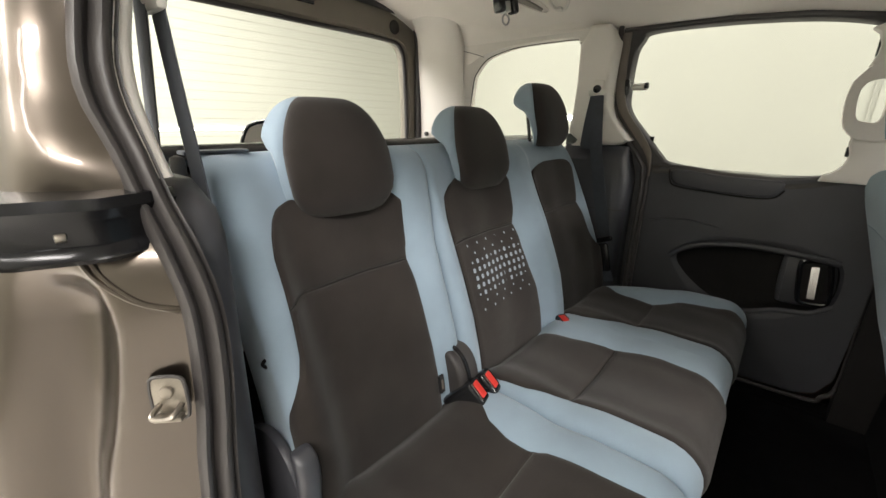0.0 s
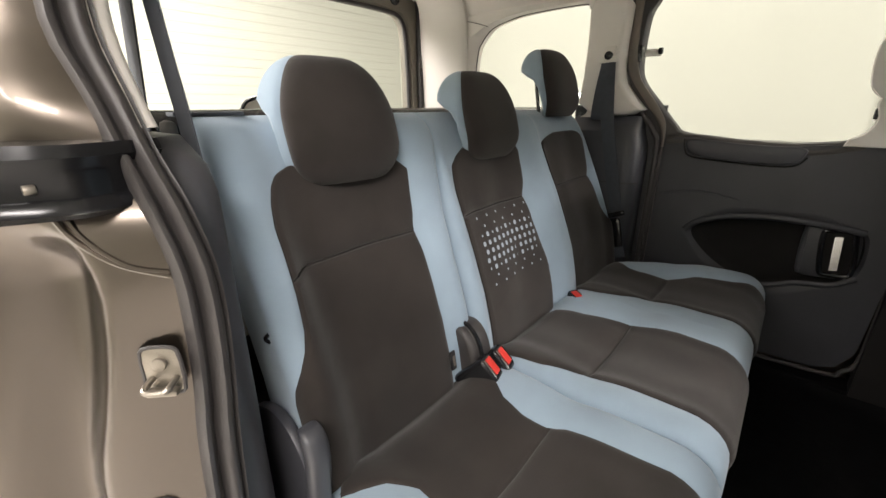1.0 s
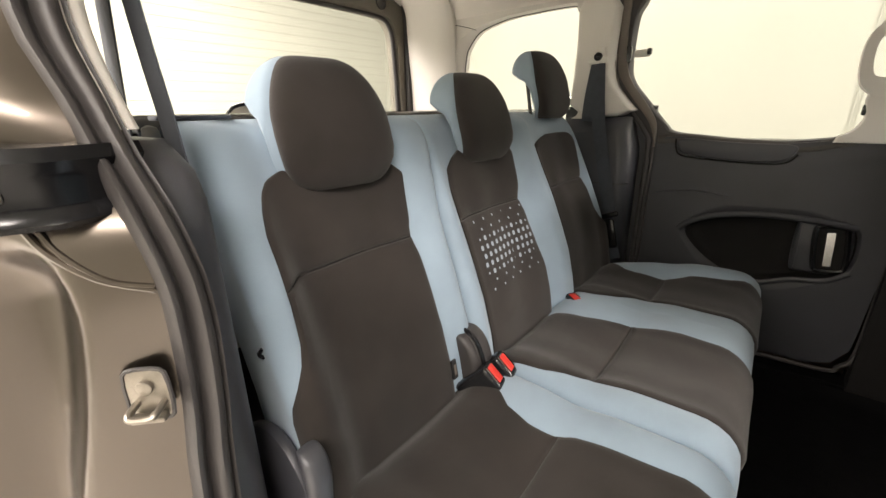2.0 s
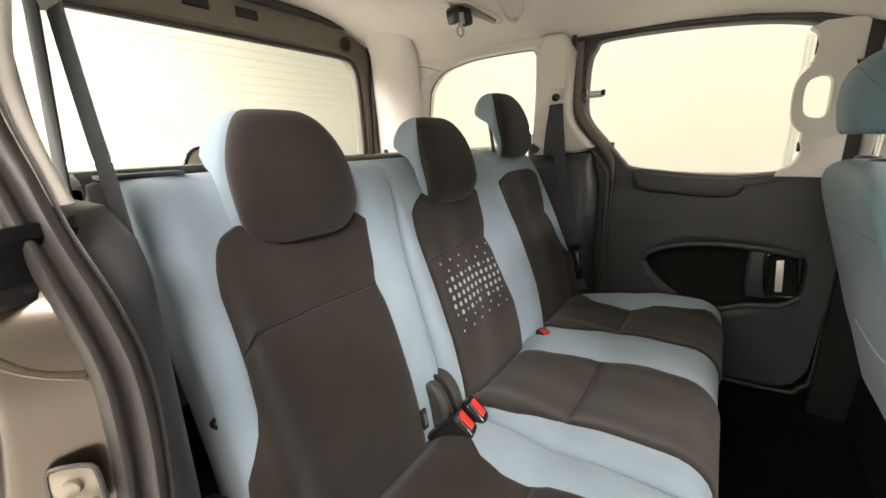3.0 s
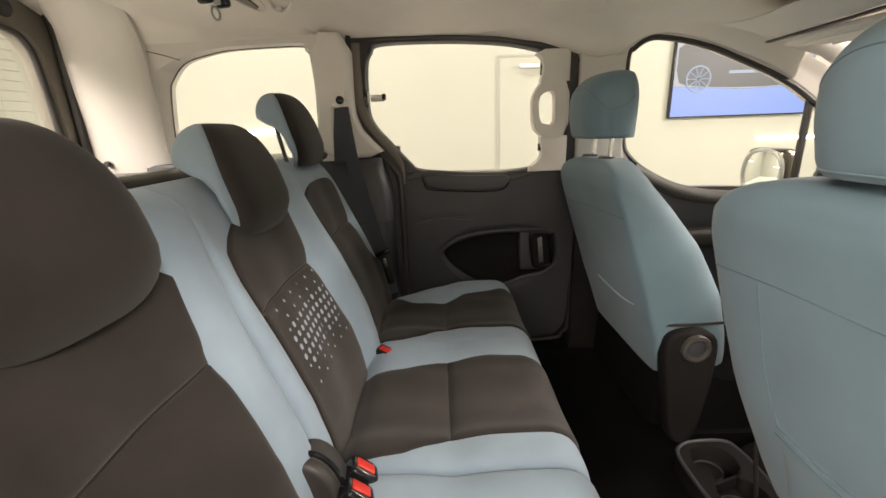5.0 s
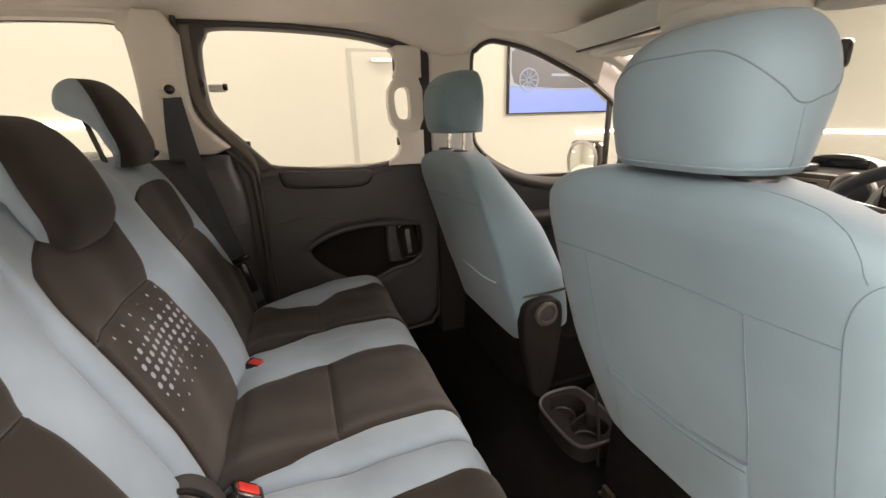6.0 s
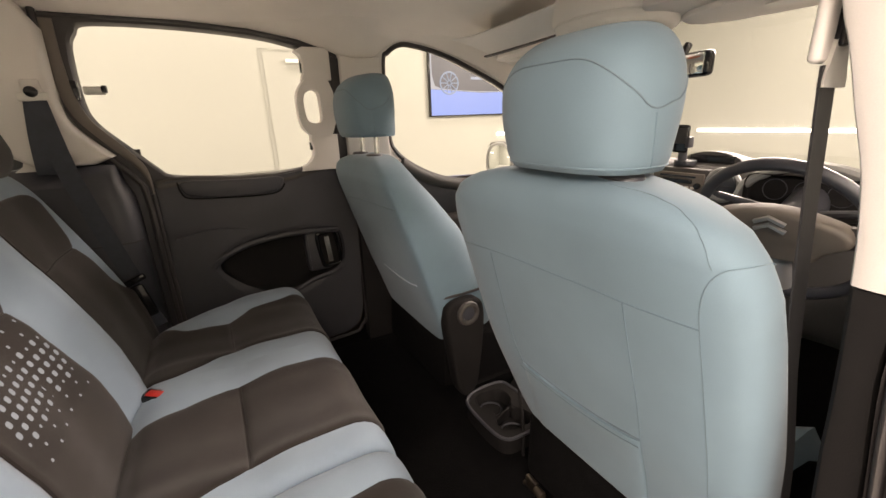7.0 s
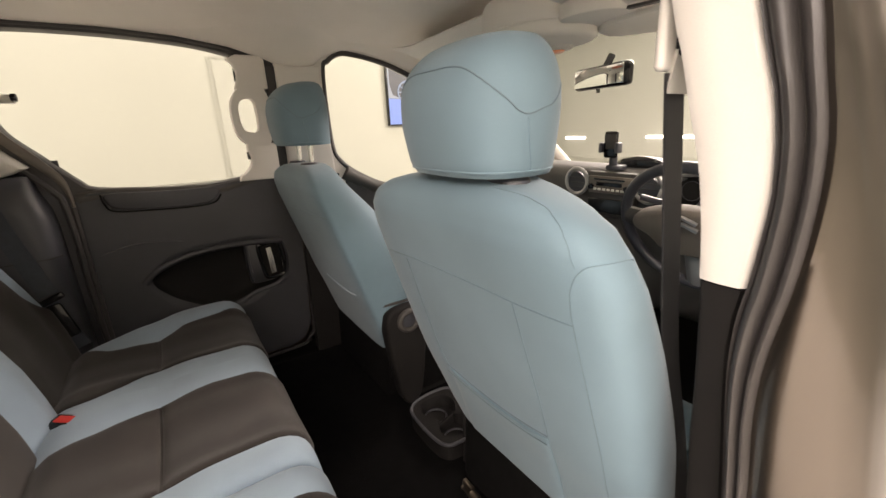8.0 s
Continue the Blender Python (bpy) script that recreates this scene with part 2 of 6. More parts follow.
def ring_panel(outer, inner, put, thick, lip=0.0):
    """A panel with a hole: outer and inner outlines in the plane, put(a, b, depth) gives the place."""
    c = (sum(q[0] for q in inner) / len(inner), sum(q[1] for q in inner) / len(inner))
    angs = {round(math.atan2(q[1] - c[1], q[0] - c[0]), 5) for q in list(inner) + list(outer)}
    angs |= {round(-math.pi + 2 * math.pi * i / 72, 5) for i in range(72)}
    angs = sorted(angs)
    keep = [angs[0]]
    for a in angs[1:]:
        if a - keep[-1] > 0.004:
            keep.append(a)
    o = [radial(outer, c, a) for a in keep]
    i = [radial(inner, c, a) for a in keep]
    mid = [(p[0] + (q[0] - p[0]) * 0.12, p[1] + (q[1] - p[1]) * 0.12) for p, q in zip(i, o)]
    mid2 = [(p[0] + (q[0] - p[0]) * 0.15, p[1] + (q[1] - p[1]) * 0.15) for p, q in zip(i, o)]
    bm = bmesh.new()
    rows = [[put(*q, 0.0) for q in o], [put(*q, 0.0) for q in mid2], [put(*q, 0.0) for q in mid], [put(*q, lip) for q in i], [put(*q, thick) for q in i], [put(*q, thick) for q in o]]
    vs = [[bm.verts.new(q) for q in r] for r in rows]
    k = len(keep)
    for a in range(6):
        r, s = vs[a], vs[(a + 1) % 6]
        for j in range(k):
            bm.faces.new((r[j], r[(j + 1) % k], s[(j + 1) % k], s[j]))
    return bm


def lerp_table(table, v):
    """Linear interpolation in rows (v, ...) sorted by v."""
    if v <= table[0][0]:
        return table[0][1:]
    for a, b in zip(table, table[1:]):
        if v <= b[0]:
            f = (v - a[0]) / (b[0] - a[0])
            return [p + (q - p) * f for p, q in zip(a[1:], b[1:])]
    return table[-1][1:]


def smooth(t):
    t = max(0.0, min(1.0, t))
    return t * t * (3 - 2 * t)


def band(surface, table, v0, v1, rows, cols, lift, edge=0.012, thick=0.012):
    """A padded panel on surface(u, v, lift): its left and right border per v from the table (v, left, right)."""
    bm = bmesh.new()
    top = []
    fr = [0.5 - 0.5 * math.cos(math.pi * i / rows) for i in range(rows + 1)]
    fc = [0.5 - 0.5 * math.cos(math.pi * i / cols) for i in range(cols + 1)]
    for a in fr:
        v = v0 + (v1 - v0) * a
        l, r = lerp_table(table, v)
        line = []
        for b in fc:
            u = l + (r - l) * b
            d = min(b * (r - l), (1 - b) * (r - l), a * abs(v1 - v0), (1 - a) * abs(v1 - v0))
            h = lift * math.sqrt(max(0.0, 1 - (1 - min(1.0, d / edge)) ** 2))
            line.append(bm.verts.new(surface(u, v, h - 0.001)))
        top.append(line)
    for a in range(rows):
        for b in range(cols):
            bm.faces.new((top[a][b], top[a][b + 1], top[a + 1][b + 1], top[a + 1][b]))
    return bm


# ---- the showroom round the car ----
def wall_box(name, c, s, mat, label):
    return piece(name, box(c, s), mat, label, "wall" if "wall" in name else name, kind="structure")


wall_box("ground", (0.2, 0, -0.05), (10.4, 8.4, 0.1), GROUND, "grey coated showroom floor under the car")
wall_box("wall_left", (0.2, 3.9, 1.6), (10.4, 0.2, 3.4), WALL, "cream white showroom wall lit from above")
wall_box("wall_right", (0.2, -4.1, 1.6), (10.4, 0.2, 3.4), WALL, "cream white showroom wall beside the open door")
wall_box("wall_front", (5.3, 0, 1.6), (0.2, 8.2, 3.4), WALL, "cream white showroom wall ahead of the car")
wall_box("wall_rear", (-4.9, 0, 1.6), (0.2, 8.2, 3.4), WALL, "cream white showroom wall behind the car")
wall_box("showroom_ceiling", (0.2, 0, 3.3), (10.4, 8.4, 0.1), WALL, "white showroom ceiling")

sdoor = tagged(part("door_2", prism([(0.0, 0.02), (0.84, 0.02), (0.84, 2.03), (0.0, 2.03)], 3.793, 3.7985, bevel=0.001), WALL), "plain white flush door in the showroom wall", "door", kind="structure")
sdoor.location.x = 0.455
part("door_frame", sweep([(-0.03, 3.79, 0.0), (-0.03, 3.79, 2.06), (0.87, 3.79, 2.06), (0.87, 3.79, 0.0)], rect(0.006, 0.008), up=(0, 1, 0)), WALL, sdoor)
part("door_closer", box((0.33, 3.755, 1.95), (0.26, 0.03, 0.035), 0.006), WHITEP, sdoor)

for nm, c, s in (("led_strip", (3.69, 3.785, 1.13), (0.80, 0.02, 0.035)), ("led_strip", (5.19, 3.32, 1.095), (0.02, 0.36, 0.035)), ("led_strip", (5.19, 0.24, 1.105), (0.02, 3.9, 0.035)),
                 ("led_strip", (-2.0, 3.785, 1.385), (0.55, 0.02, 0.05)), ("led_strip", (-4.79, 0.2, 1.20), (0.02, 3.6, 0.03))):
    piece(nm, box(c, s, 0.006), LED, "bright white light strip along the showroom wall", "light strip", "wall light strips")

tv = thing("wall_screen", "wide flat screen showing a car wheel on blue", "screen", at=(2.995, 3.775, 1.790))
part("frame", box((0, 0, 0), (1.47, 0.05, 0.83), 0.006), GLOSSB, tv)
part("screen", prism([(-0.72, -0.40), (0.72, -0.40), (0.72, -0.12), (0.0, -0.14), (-0.72, -0.10)], -0.0285, -0.027), SCREEN, tv, "blue lower part of the picture")
part("picture", prism([(-0.72, -0.098), (0.0, -0.138), (0.72, -0.118), (0.72, 0.40), (-0.72, 0.40)], -0.0285, -0.027), SCREEN_G, tv, "grey blue upper part of the picture")
part("picture_shape", prism(chaikin([(-0.70, -0.05), (-0.55, -0.10), (0.10, -0.13), (0.70, -0.10), (0.72, 0.16), (0.30, 0.20), (-0.10, 0.34), (-0.70, 0.38)], 1), -0.0300, -0.0287), SCREEN_D, tv, "dark car body in the picture")
wheel = part("wheel_picture", tube([(-0.465 + 0.125 * math.cos(a * math.pi / 16), -0.0315, -0.03 + 0.125 * math.sin(a * math.pi / 16)) for a in range(32)], 0.010, 6, True, up=(0, 1, 0)), SCREEN_M, tv)
sp = None
for a in range(10):
    g = a * math.pi / 5
    sp = tube([(-0.465 + 0.02 * math.cos(g), -0.0315, -0.03 + 0.02 * math.sin(g)), (-0.465 + 0.12 * math.cos(g), -0.0315, -0.03 + 0.12 * math.sin(g))], 0.006, 6, bm=sp)
part("spokes", sp, SCREEN_M, wheel)
part("picture_bar", box((0.10, -0.031, 0.03), (0.50, 0.002, 0.03)), SCREEN_M, tv)

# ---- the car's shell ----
piece("floor", box((0.2, 0, 0.40), (3.5, 1.62, 0.05), 0.01), CARPET_SHADE, "black carpeted floor of the car", "floor", kind="structure")

# run of the right door seal: height, x, inner edge, outer edge, cream edge
RSEAL = [(0.43, -0.410, -0.790, -0.830, -0.780), (0.90, -0.405, -0.768, -0.810, -0.758), (1.02, -0.403, -0.759, -0.799, -0.75), (1.09, -0.402, -0.755, -0.795, -0.745), (1.15, -0.402, -0.757, -0.795, -0.745),
         (1.21, -0.415, -0.766, -0.803, -0.752), (1.25, -0.440, -0.773, -0.807, -0.758), (1.30, -0.472, -0.776, -0.812, -0.763), (1.345, -0.500, -0.779, -0.820, -0.764), (1.385, -0.512, -0.778, -0.819, -0.762), (1.44, -0.520, -0.766, -0.808, -0.751), (1.70, -0.515, -0.710, -0.760, -0.695)]
# run of the right centre pillar edge: height, cream inner edge, cream outer edge, seal outer edge, paint edge
RMID = [(0.43, -0.80, -0.815, -0.835, -0.915), (0.80, -0.755, -0.795, -0.812, -0.900), (0.98, -0.738, -0.777, -0.797, -0.880), (1.05, -0.734, -0.769, -0.790, -0.870), (1.11, -0.730, -0.763, -0.789, -0.862), (1.16, -0.726, -0.763, -0.794, -0.855), (1.19, -0.723, -0.767, -0.798, -0.849),
        (1.23, -0.719, -0.770, -0.801, -0.842), (1.27, -0.713, -0.772, -0.802, -0.833), (1.30, -0.707, -0.770, -0.801, -0.826), (1.33, -0.698, -0.766, -0.798, -0.818), (1.363, -0.689, -0.759, -0.791, -0.810), (1.397, -0.680, -0.748, -0.784, -0.801), (1.43, -0.669, -0.739, -0.777, -0.792), (1.70, -0.595, -0.665, -0.715, -0.735)]


def along(table, z0, z1, n):
    """Rows of the table drawn as a smooth curve between two heights."""
    cols = []
    for k in range(1, len(table[0])):
        c = spline([(r[0], r[k], 0) for r in table], 160)
        cols.append(sorted((p.x, p.y) for p in c))
    out = []
    for i in range(n + 1):
        z = z0 + (z1 - z0) * i / n
        out.append([z] + [lerp_table(c, z)[0] for c in cols])
    return out


# roof lining
def liner_z(x, y):
    edge = 1.66 - 0.05 * smooth((x - 0.55) / 0.6) + 0.045 * smooth((-0.95 - x) / 0.45)
    top = 1.755 - 0.06 * smooth((x - 0.45) / 0.6) + 0.085 * smooth((-0.75 - x) / 0.6)
    return edge + (top - edge) * (1 - min(1.0, abs(y) / 0.76) ** 3.2)


YS = [-0.76 + 1.52 * i / 32 for i in range(33)]
XS = [-1.52 + 2.62 * i / 30 for i in range(31)]
secs = [[(x, y, liner_z(x, y)) for y in YS] + [(x, y, liner_z(x, y) + 0.05) for y in reversed(YS)] for x in XS]
piece("ceiling", loft(secs), LINER, "cream fabric roof lining of the car", "ceiling", kind="structure")

WIN = [(-0.47, 1.567), (-0.452, 1.615), (-0.415, 1.64), (-0.195, 1.642), (0.02, 1.628), (0.15, 1.603), (0.215, 1.58), (0.235, 1.53), (0.24, 1.26), (0.215, 1.21), (0.12, 1.193),
       (0.0, 1.18), (-0.12, 1.180), (-0.29, 1.20), (-0.33, 1.225), (-0.40, 1.305), (-0.455, 1.37), (-0.473, 1.43)]
QWIN = [(-1.185, 1.24), (-1.19, 1.33), (-1.172, 1.50), (-1.15, 1.55), (-1.10, 1.598), (-1.02, 1.622), (-0.92, 1.636), (-0.70, 1.64), (-0.672, 1.625), (-0.658, 1.59), (-0.655, 1.40), (-0.675, 1.24)]
FWIN = [(0.475, 1.56), (0.50, 1.605), (0.545, 1.632), (0.60, 1.634), (0.72, 1.612), (0.85, 1.568), (1.08, 1.468), (1.28, 1.325), (1.40, 1.20), (1.42, 1.13), (1.38, 1.085), (1.20, 1.062), (0.94, 1.062), (0.74, 1.09),
        (0.60, 1.15), (0.51, 1.22), (0.48, 1.30)]

WIN, QWIN, FWIN = ([tuple(v)[:2] for v in spline([(a, b, 0) for a, b in loop], 90, True)] for loop in (WIN, QWIN, FWIN))


def flat(loop, y):
    return [(a, y, b) for a, b in loop]


def side(s):
    """The inner side of the car, s = 1 for the left side and -1 for the right."""
    far = s > 0
    o = 0.0 if far else 0.040

    def put(y0):
        return lambda a, b, d: (a, s * (y0 + d), b)
    # quarter window and its surround
    q = tagged(part("trim", ring_panel([(-1.50, 1.235), (-0.60 if far else -0.65, 1.235), (-0.60 if far else -0.65, 1.67), (-1.50, 1.67)], QWIN, put(0.715 if far else 0.735), 0.06, 0.03), CREAM),
               "cream plastic surround of the rear quarter window", "trim", kind="structure")
    w = tagged(part("window_1" if far else "window_2", prism(QWIN, s * 0.748, s * 0.752), GLASS), "clear rear quarter window", "window", kind="structure")
    w.visible_shadow = False
    part("seal", tube(flat(QWIN, s * 0.747), 0.003, 6, True, up=(0, 1, 0)), RUBBER, w)
    # rear pillar lining
    pil = loft([[(x, s * (y - (0.0 if y > 0.76 else 0.02 * smooth((z - 1.3) / 0.35) + 0.10 * max(0.0, (z - 1.60) / 0.20) ** 2 * smooth((x + 1.49) / 0.05))), z)
                 for x, y in ((-1.495, 0.765), (-1.495, 0.735), (-1.487, 0.722), (-1.475, 0.713), (-1.455, 0.705), (-1.43, 0.700), (-1.38, 0.697), (-1.345, 0.697), (-1.31, 0.6985), (-1.28, 0.7005), (-1.255, 0.704), (-1.235, 0.708), (-1.217, 0.713), (-1.207, 0.72), (-1.204, 0.765))]
                for z in [0.9, 1.2, 1.3, 1.4, 1.5, 1.6] + [1.6 + 0.02 * i for i in range(1, 11)]])
    part("pillar_cover", pil, CREAM, q)
    part("pin", cyl((-1.415, s * 0.688, 1.266), 0.011, 0.014, "y", 14, 0.003), GREYP, q)
    part("joint", tube(spline([(-1.47, s * 0.688, 1.676), (-1.40, s * 0.679, 1.674), (-1.33, s * 0.679, 1.667), (-1.26, s * 0.709, 1.648), (-1.157, s * 0.713, 1.622), (-1.10, s * 0.716, 1.604)], 20), 0.0014, 6), GREYP, q)
    # black lower lining beside the load space
    lo = tagged(part("trim", prism(chaikin([(-1.52, 0.43), (-0.66, 0.43), (-0.66, 1.258), (-1.52, 1.258)], 1), s * 0.70, s * 0.79, bevel=0.012), BLACKP), "black plastic lining of the load space", "trim", kind="structure")
    # belt pillar: cream above, black bulged lining below
    if far:
        pillar = prism(chaikin([(-0.645, 1.672), (-0.512, 1.668), (-0.522, 1.45), (-0.515, 1.38), (-0.48, 1.33), (-0.41, 1.257), (-0.66, 1.257), (-0.64, 1.42)], 1), s * 0.675, s * 0.785, bevel=0.014, seg=3)
    else:
        pillar = loft([[(x + 0.004, yi - 0.006, z), (x, yi + 0.006, z), (x - 0.006, yc - 0.003, z), (x - 0.016, yc, z), (-0.655, yc + 0.006, z), (-0.655, -0.785, z), (x - 0.02, -0.785, z)] for z, x, yi, yo, yc in along(RSEAL, 1.272, 1.69, 24)])
    cp = tagged(part("trim", pillar, CREAM),
                "cream plastic pillar cover that carries the seat belt", "pillar trim", kind="structure")
    secs = []
    for k in range(17):
        f = k / 16
        z = 0.44 + (1.252 - 0.44) * f
        r = 0.055 * math.sqrt(max(0.0, 1 - max(0.0, (f - 0.90) / 0.10) ** 2)) if f > 0.90 else 0.055
        xf = -0.405 - 0.03 * smooth((z - 1.12) / 0.13)
        row = [(-0.67, s * (0.72 + o - r), z)]
        for i in range(9):
            a = math.pi / 2 * i / 8
            row.append((xf - r + r * math.sin(a), s * (0.72 + o - r * math.cos(a)), z))
        row += [(xf, s * 0.775, z), (-0.67, s * 0.775, z)]
        secs.append(row)
    if not far:
        secs = []
        for z, xs, ys, yo, yc in along(RSEAL, 0.44, 1.2595, 30):
            e = 1 - math.sqrt(max(0.0, 1 - max(0.0, (z - 1.195) / 0.065) ** 2))
            xf = -0.430 - 0.09 * e
            row = [(-0.67, -0.722, z)] + [(xf - 0.03 + 0.03 * math.sin(a), -0.752 + 0.03 * math.cos(a), z) for a in [math.pi / 2 * i / 8 for i in range(9)]]
            secs.append(row + [(min(xf, xs - 0.003), ys + 0.002, z), (xs - 0.006, ys - 0.006, z), (xs - 0.02, -0.79, z), (-0.67, -0.79, z)])
    bl = part("lower_cover", loft(secs), BLACKP, cp, "black plastic lower pillar lining")
    if far:
        part("joint", sweep([(-0.67, s * (0.6655 + o), 1.02), (-0.46, s * (0.6655 + o), 1.02), (-0.425, s * (0.672 + o), 1.02), (-0.406, s * (0.70 + o), 1.02)], rect(0.003, 0.004)), RUBBER, bl)
    part("backing", prism([(-0.50, 0.43), (-0.33, 0.43), (-0.33, 1.17), (-0.50, 1.36)], s * 0.778, s * 0.80) if far else box((-0.6, s * 0.77, 0.8), (0.1, 0.02, 0.7)), BLACKP, cp)
    part("backing", prism([(0.27, 1.50), (0.45, 1.50), (0.45, 1.72), (0.05, 1.72), (0.10, 1.66)], s * 0.812, s * 0.83), BLACKP, cp)
    if far:
        part("backing", box((-0.575, 0.795, 1.45), (0.14, 0.008, 0.55)), CREAM, cp)
        part("backing", box((-0.54, 0.800, 1.20), (0.34, 0.008, 0.18)), BLACKP, cp)
    # rail over the doors
    low = spline([(-1.48, 1.655, 0), (-1.0, 1.662, 0), (-0.66, 1.664, 0), (-0.45, 1.662, 0), (-0.2, 1.662, 0), (0.0, 1.650, 0), (0.15, 1.628, 0), (0.26, 1.596, 0), (0.34, 1.569, 0), (0.42, 1.577, 0), (0.49, 1.622, 0), (0.56, 1.645, 0), (0.66, 1.640, 0), (0.80, 1.600, 0), (0.95, 1.545, 0), (1.08, 1.48, 0)], 90)
    secs = []
    for p in low:
        x, z0 = p.x, p.y
        zt = max(z0 + 0.03, liner_z(min(1.08, x), 0.66) + 0.004)
        k = 0.046 * smooth((-0.58 - x) / 0.08) * (1 if far else 0)
        secs.append([(x, s * 0.655, zt), (x, s * (0.700 - 0.5 * k), z0 + (zt - z0) * 0.80), (x, s * (0.732 - 0.8 * k), z0 + (zt - z0) * 0.50), (x, s * (0.748 - k), z0 + (zt - z0) * 0.22), (x, s * (0.756 - k), z0 + 0.006), (x, s * (0.764 - k), z0 - 0.2 * k), (x, s * 0.80, z0 + 0.004), (x, s * 0.80, zt + 0.05)])
    part("roof_side", loft(secs), LINER, cp, "cream roof side lining")
    # centre pillar
    if far:
        pb = prism([(0.288, 1.182), (0.47, 1.182), (0.455, 1.40), (0.45, 1.580), (0.345, 1.574), (0.288, 1.584), (0.288, 1.45)], 0.735, 0.768, bevel=0.010, seg=3)
        lowc = prism([(0.300, 0.43), (0.52, 0.43), (0.475, 1.178), (0.300, 1.178)], 0.720, 0.775, bevel=0.012)
    else:
        pb = loft([[(0.40, a + 0.004, z), (0.320, a, z), (0.313, a - 0.003, z), (0.310, a - 0.010, z), (0.309, (a + b) / 2, z), (0.310, b + 0.006, z), (0.316, b, z), (0.40, b, z)] for z, a, b, c, d in along(RMID, 1.187, 1.69, 26)])
        lowc = loft([[(0.44, a + 0.010, z), (0.324, a + 0.001, z), (0.315, a - 0.004, z), (0.313, a - 0.010, z), (0.313, b + 0.004, z), (0.33, b, z), (0.44, b, z)] for z, a, b, c, d in along(RMID, 0.43, 1.184, 26)])
    bp = tagged(part("trim", pb, CREAM),
                "cream plastic centre pillar cover", "pillar trim", kind="structure")
    part("lower_cover", lowc, SHADED_BASEP, bp, "black plastic lower pillar lining")
    # front door
    d = tagged(part("door_3" if far else "door_4", prism(chaikin([(0.50, 0.45), (1.72, 0.45), (1.72, 1.06), (0.95, 1.052), (0.74, 1.08), (0.60, 1.14), (0.50, 1.20)], 1), s * 0.76, s * 0.86, bevel=0.02), BLACKP),
               "closed front door with dark grey plastic lining", "door", kind="structure")
    part("frame", ring_panel([(0.42, 1.10), (0.42, 1.672), (0.95, 1.672), (1.2, 1.52), (1.5, 1.32), (1.75, 1.10), (1.6, 1.03), (0.9, 1.035), (0.7, 1.06)], FWIN, put(0.775), 0.05, 0.012), CREAM, d, "cream window frame")
    part("window_seal", tube(flat(FWIN, s * 0.783), 0.011, 8, True, up=(0, 1, 0)), RUBBER, d)
    g = part("pane", prism(FWIN, s * 0.797, s * 0.801), GLASS, d)
    g.visible_shadow = False
    part("divider", box((1.185, s * 0.795, 1.24), (0.022, 0.02, 0.40), 0.004), RUBBER, d)
    part("top_roll", tube(spline([(0.52, s * 0.775, 1.175), (0.60, s * 0.775, 1.125), (0.74, s * 0.775, 1.070), (0.95, s * 0.775, 1.042), (1.40, s * 0.775, 1.045), (1.70, s * 0.775, 1.05)], 30), 0.030, 10), DASHP, d, "grey grained top roll")
    part("armrest", box((0.95, s * 0.735, 0.90), (0.55, 0.07, 0.07), 0.025, 3), GREYP, d)
    # windscreen pillar
    ap = tagged(part("trim", tube([(0.90, s * 0.715, 1.655), (1.15, s * 0.715, 1.575), (1.5, s * 0.715, 1.37), (1.85, s * 0.715, 1.10)], 0.036, 10), CREAM), "cream windscreen pillar cover", "pillar trim", kind="structure")
    # outer body skin under the windows
    tagged(part("body_panel", prism([(0.30 if far else 0.44, 0.25), (1.95, 0.25), (1.95, 1.04), (0.30 if far else 0.44, 1.10)], s * 0.865, s * 0.90, bevel=0.01), PAINT), "bronze metallic outer body panel", "body panel", kind="structure")
    tagged(part("body_panel", prism([(-1.55, 0.30), (-0.53, 0.30), (-0.53, 1.22), (-1.55, 1.22)], s * 0.80, s * 0.90, bevel=0.01), PAINT), "bronze metallic rear body panel", "body panel", kind="structure")
    return cp


side(1)
side(-1)

# roof skin and sill
piece("roof_panel", loft([[(x, y, liner_z(max(-1.52, min(1.1, x)), y) + 0.06) for y in YS] + [(x, y, liner_z(max(-1.52, min(1.1, x)), y) + 0.075) for y in reversed(YS)] for x in [-1.55 + 2.63 * i / 24 for i in range(25)]]), PAINT,
      "bronze metallic roof panel of the car", "roof", kind="structure")
for s in (1, -1):
    piece("door_sill", box((0.0, s * 0.80, 0.40), (0.80, 0.14, 0.08), 0.02), CARPET_SHADE, "black step in the door opening", "sill", kind="structure")

# ---- left sliding door, closed ----
POCKET = [tuple(v)[:2] for v in chaikin([(-0.228, 0.868), (-0.178, 0.915), (-0.087, 0.937), (0.007, 0.944), (0.088, 0.943), (0.190, 0.944), (0.228, 0.925), (0.232, 0.82), (0.195, 0.772), (0.101, 0.757), (0.032, 0.729), (-0.027, 0.720), (-0.091, 0.745), (-0.168, 0.796)], 2)]
sd = tagged(part("door_1", ring_panel([(-0.352, 0.53), (-0.33, 0.49), (-0.28, 0.478), (0.20, 0.478), (0.255, 0.50), (0.288, 0.56), (0.298, 0.80), (0.298, 1.19), (0.20, 1.192), (0.12, 1.185), (0.0, 1.172), (-0.12, 1.172), (-0.27, 1.188), (-0.32, 1.186), (-0.348, 1.15), (-0.352, 0.9)],
                                      POCKET, lambda a, b, d: (a, 0.752 + d, b), 0.055, 0.010), LININGP),
            "closed sliding door with black plastic lining and pocket", "sliding door", kind="structure")
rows = []
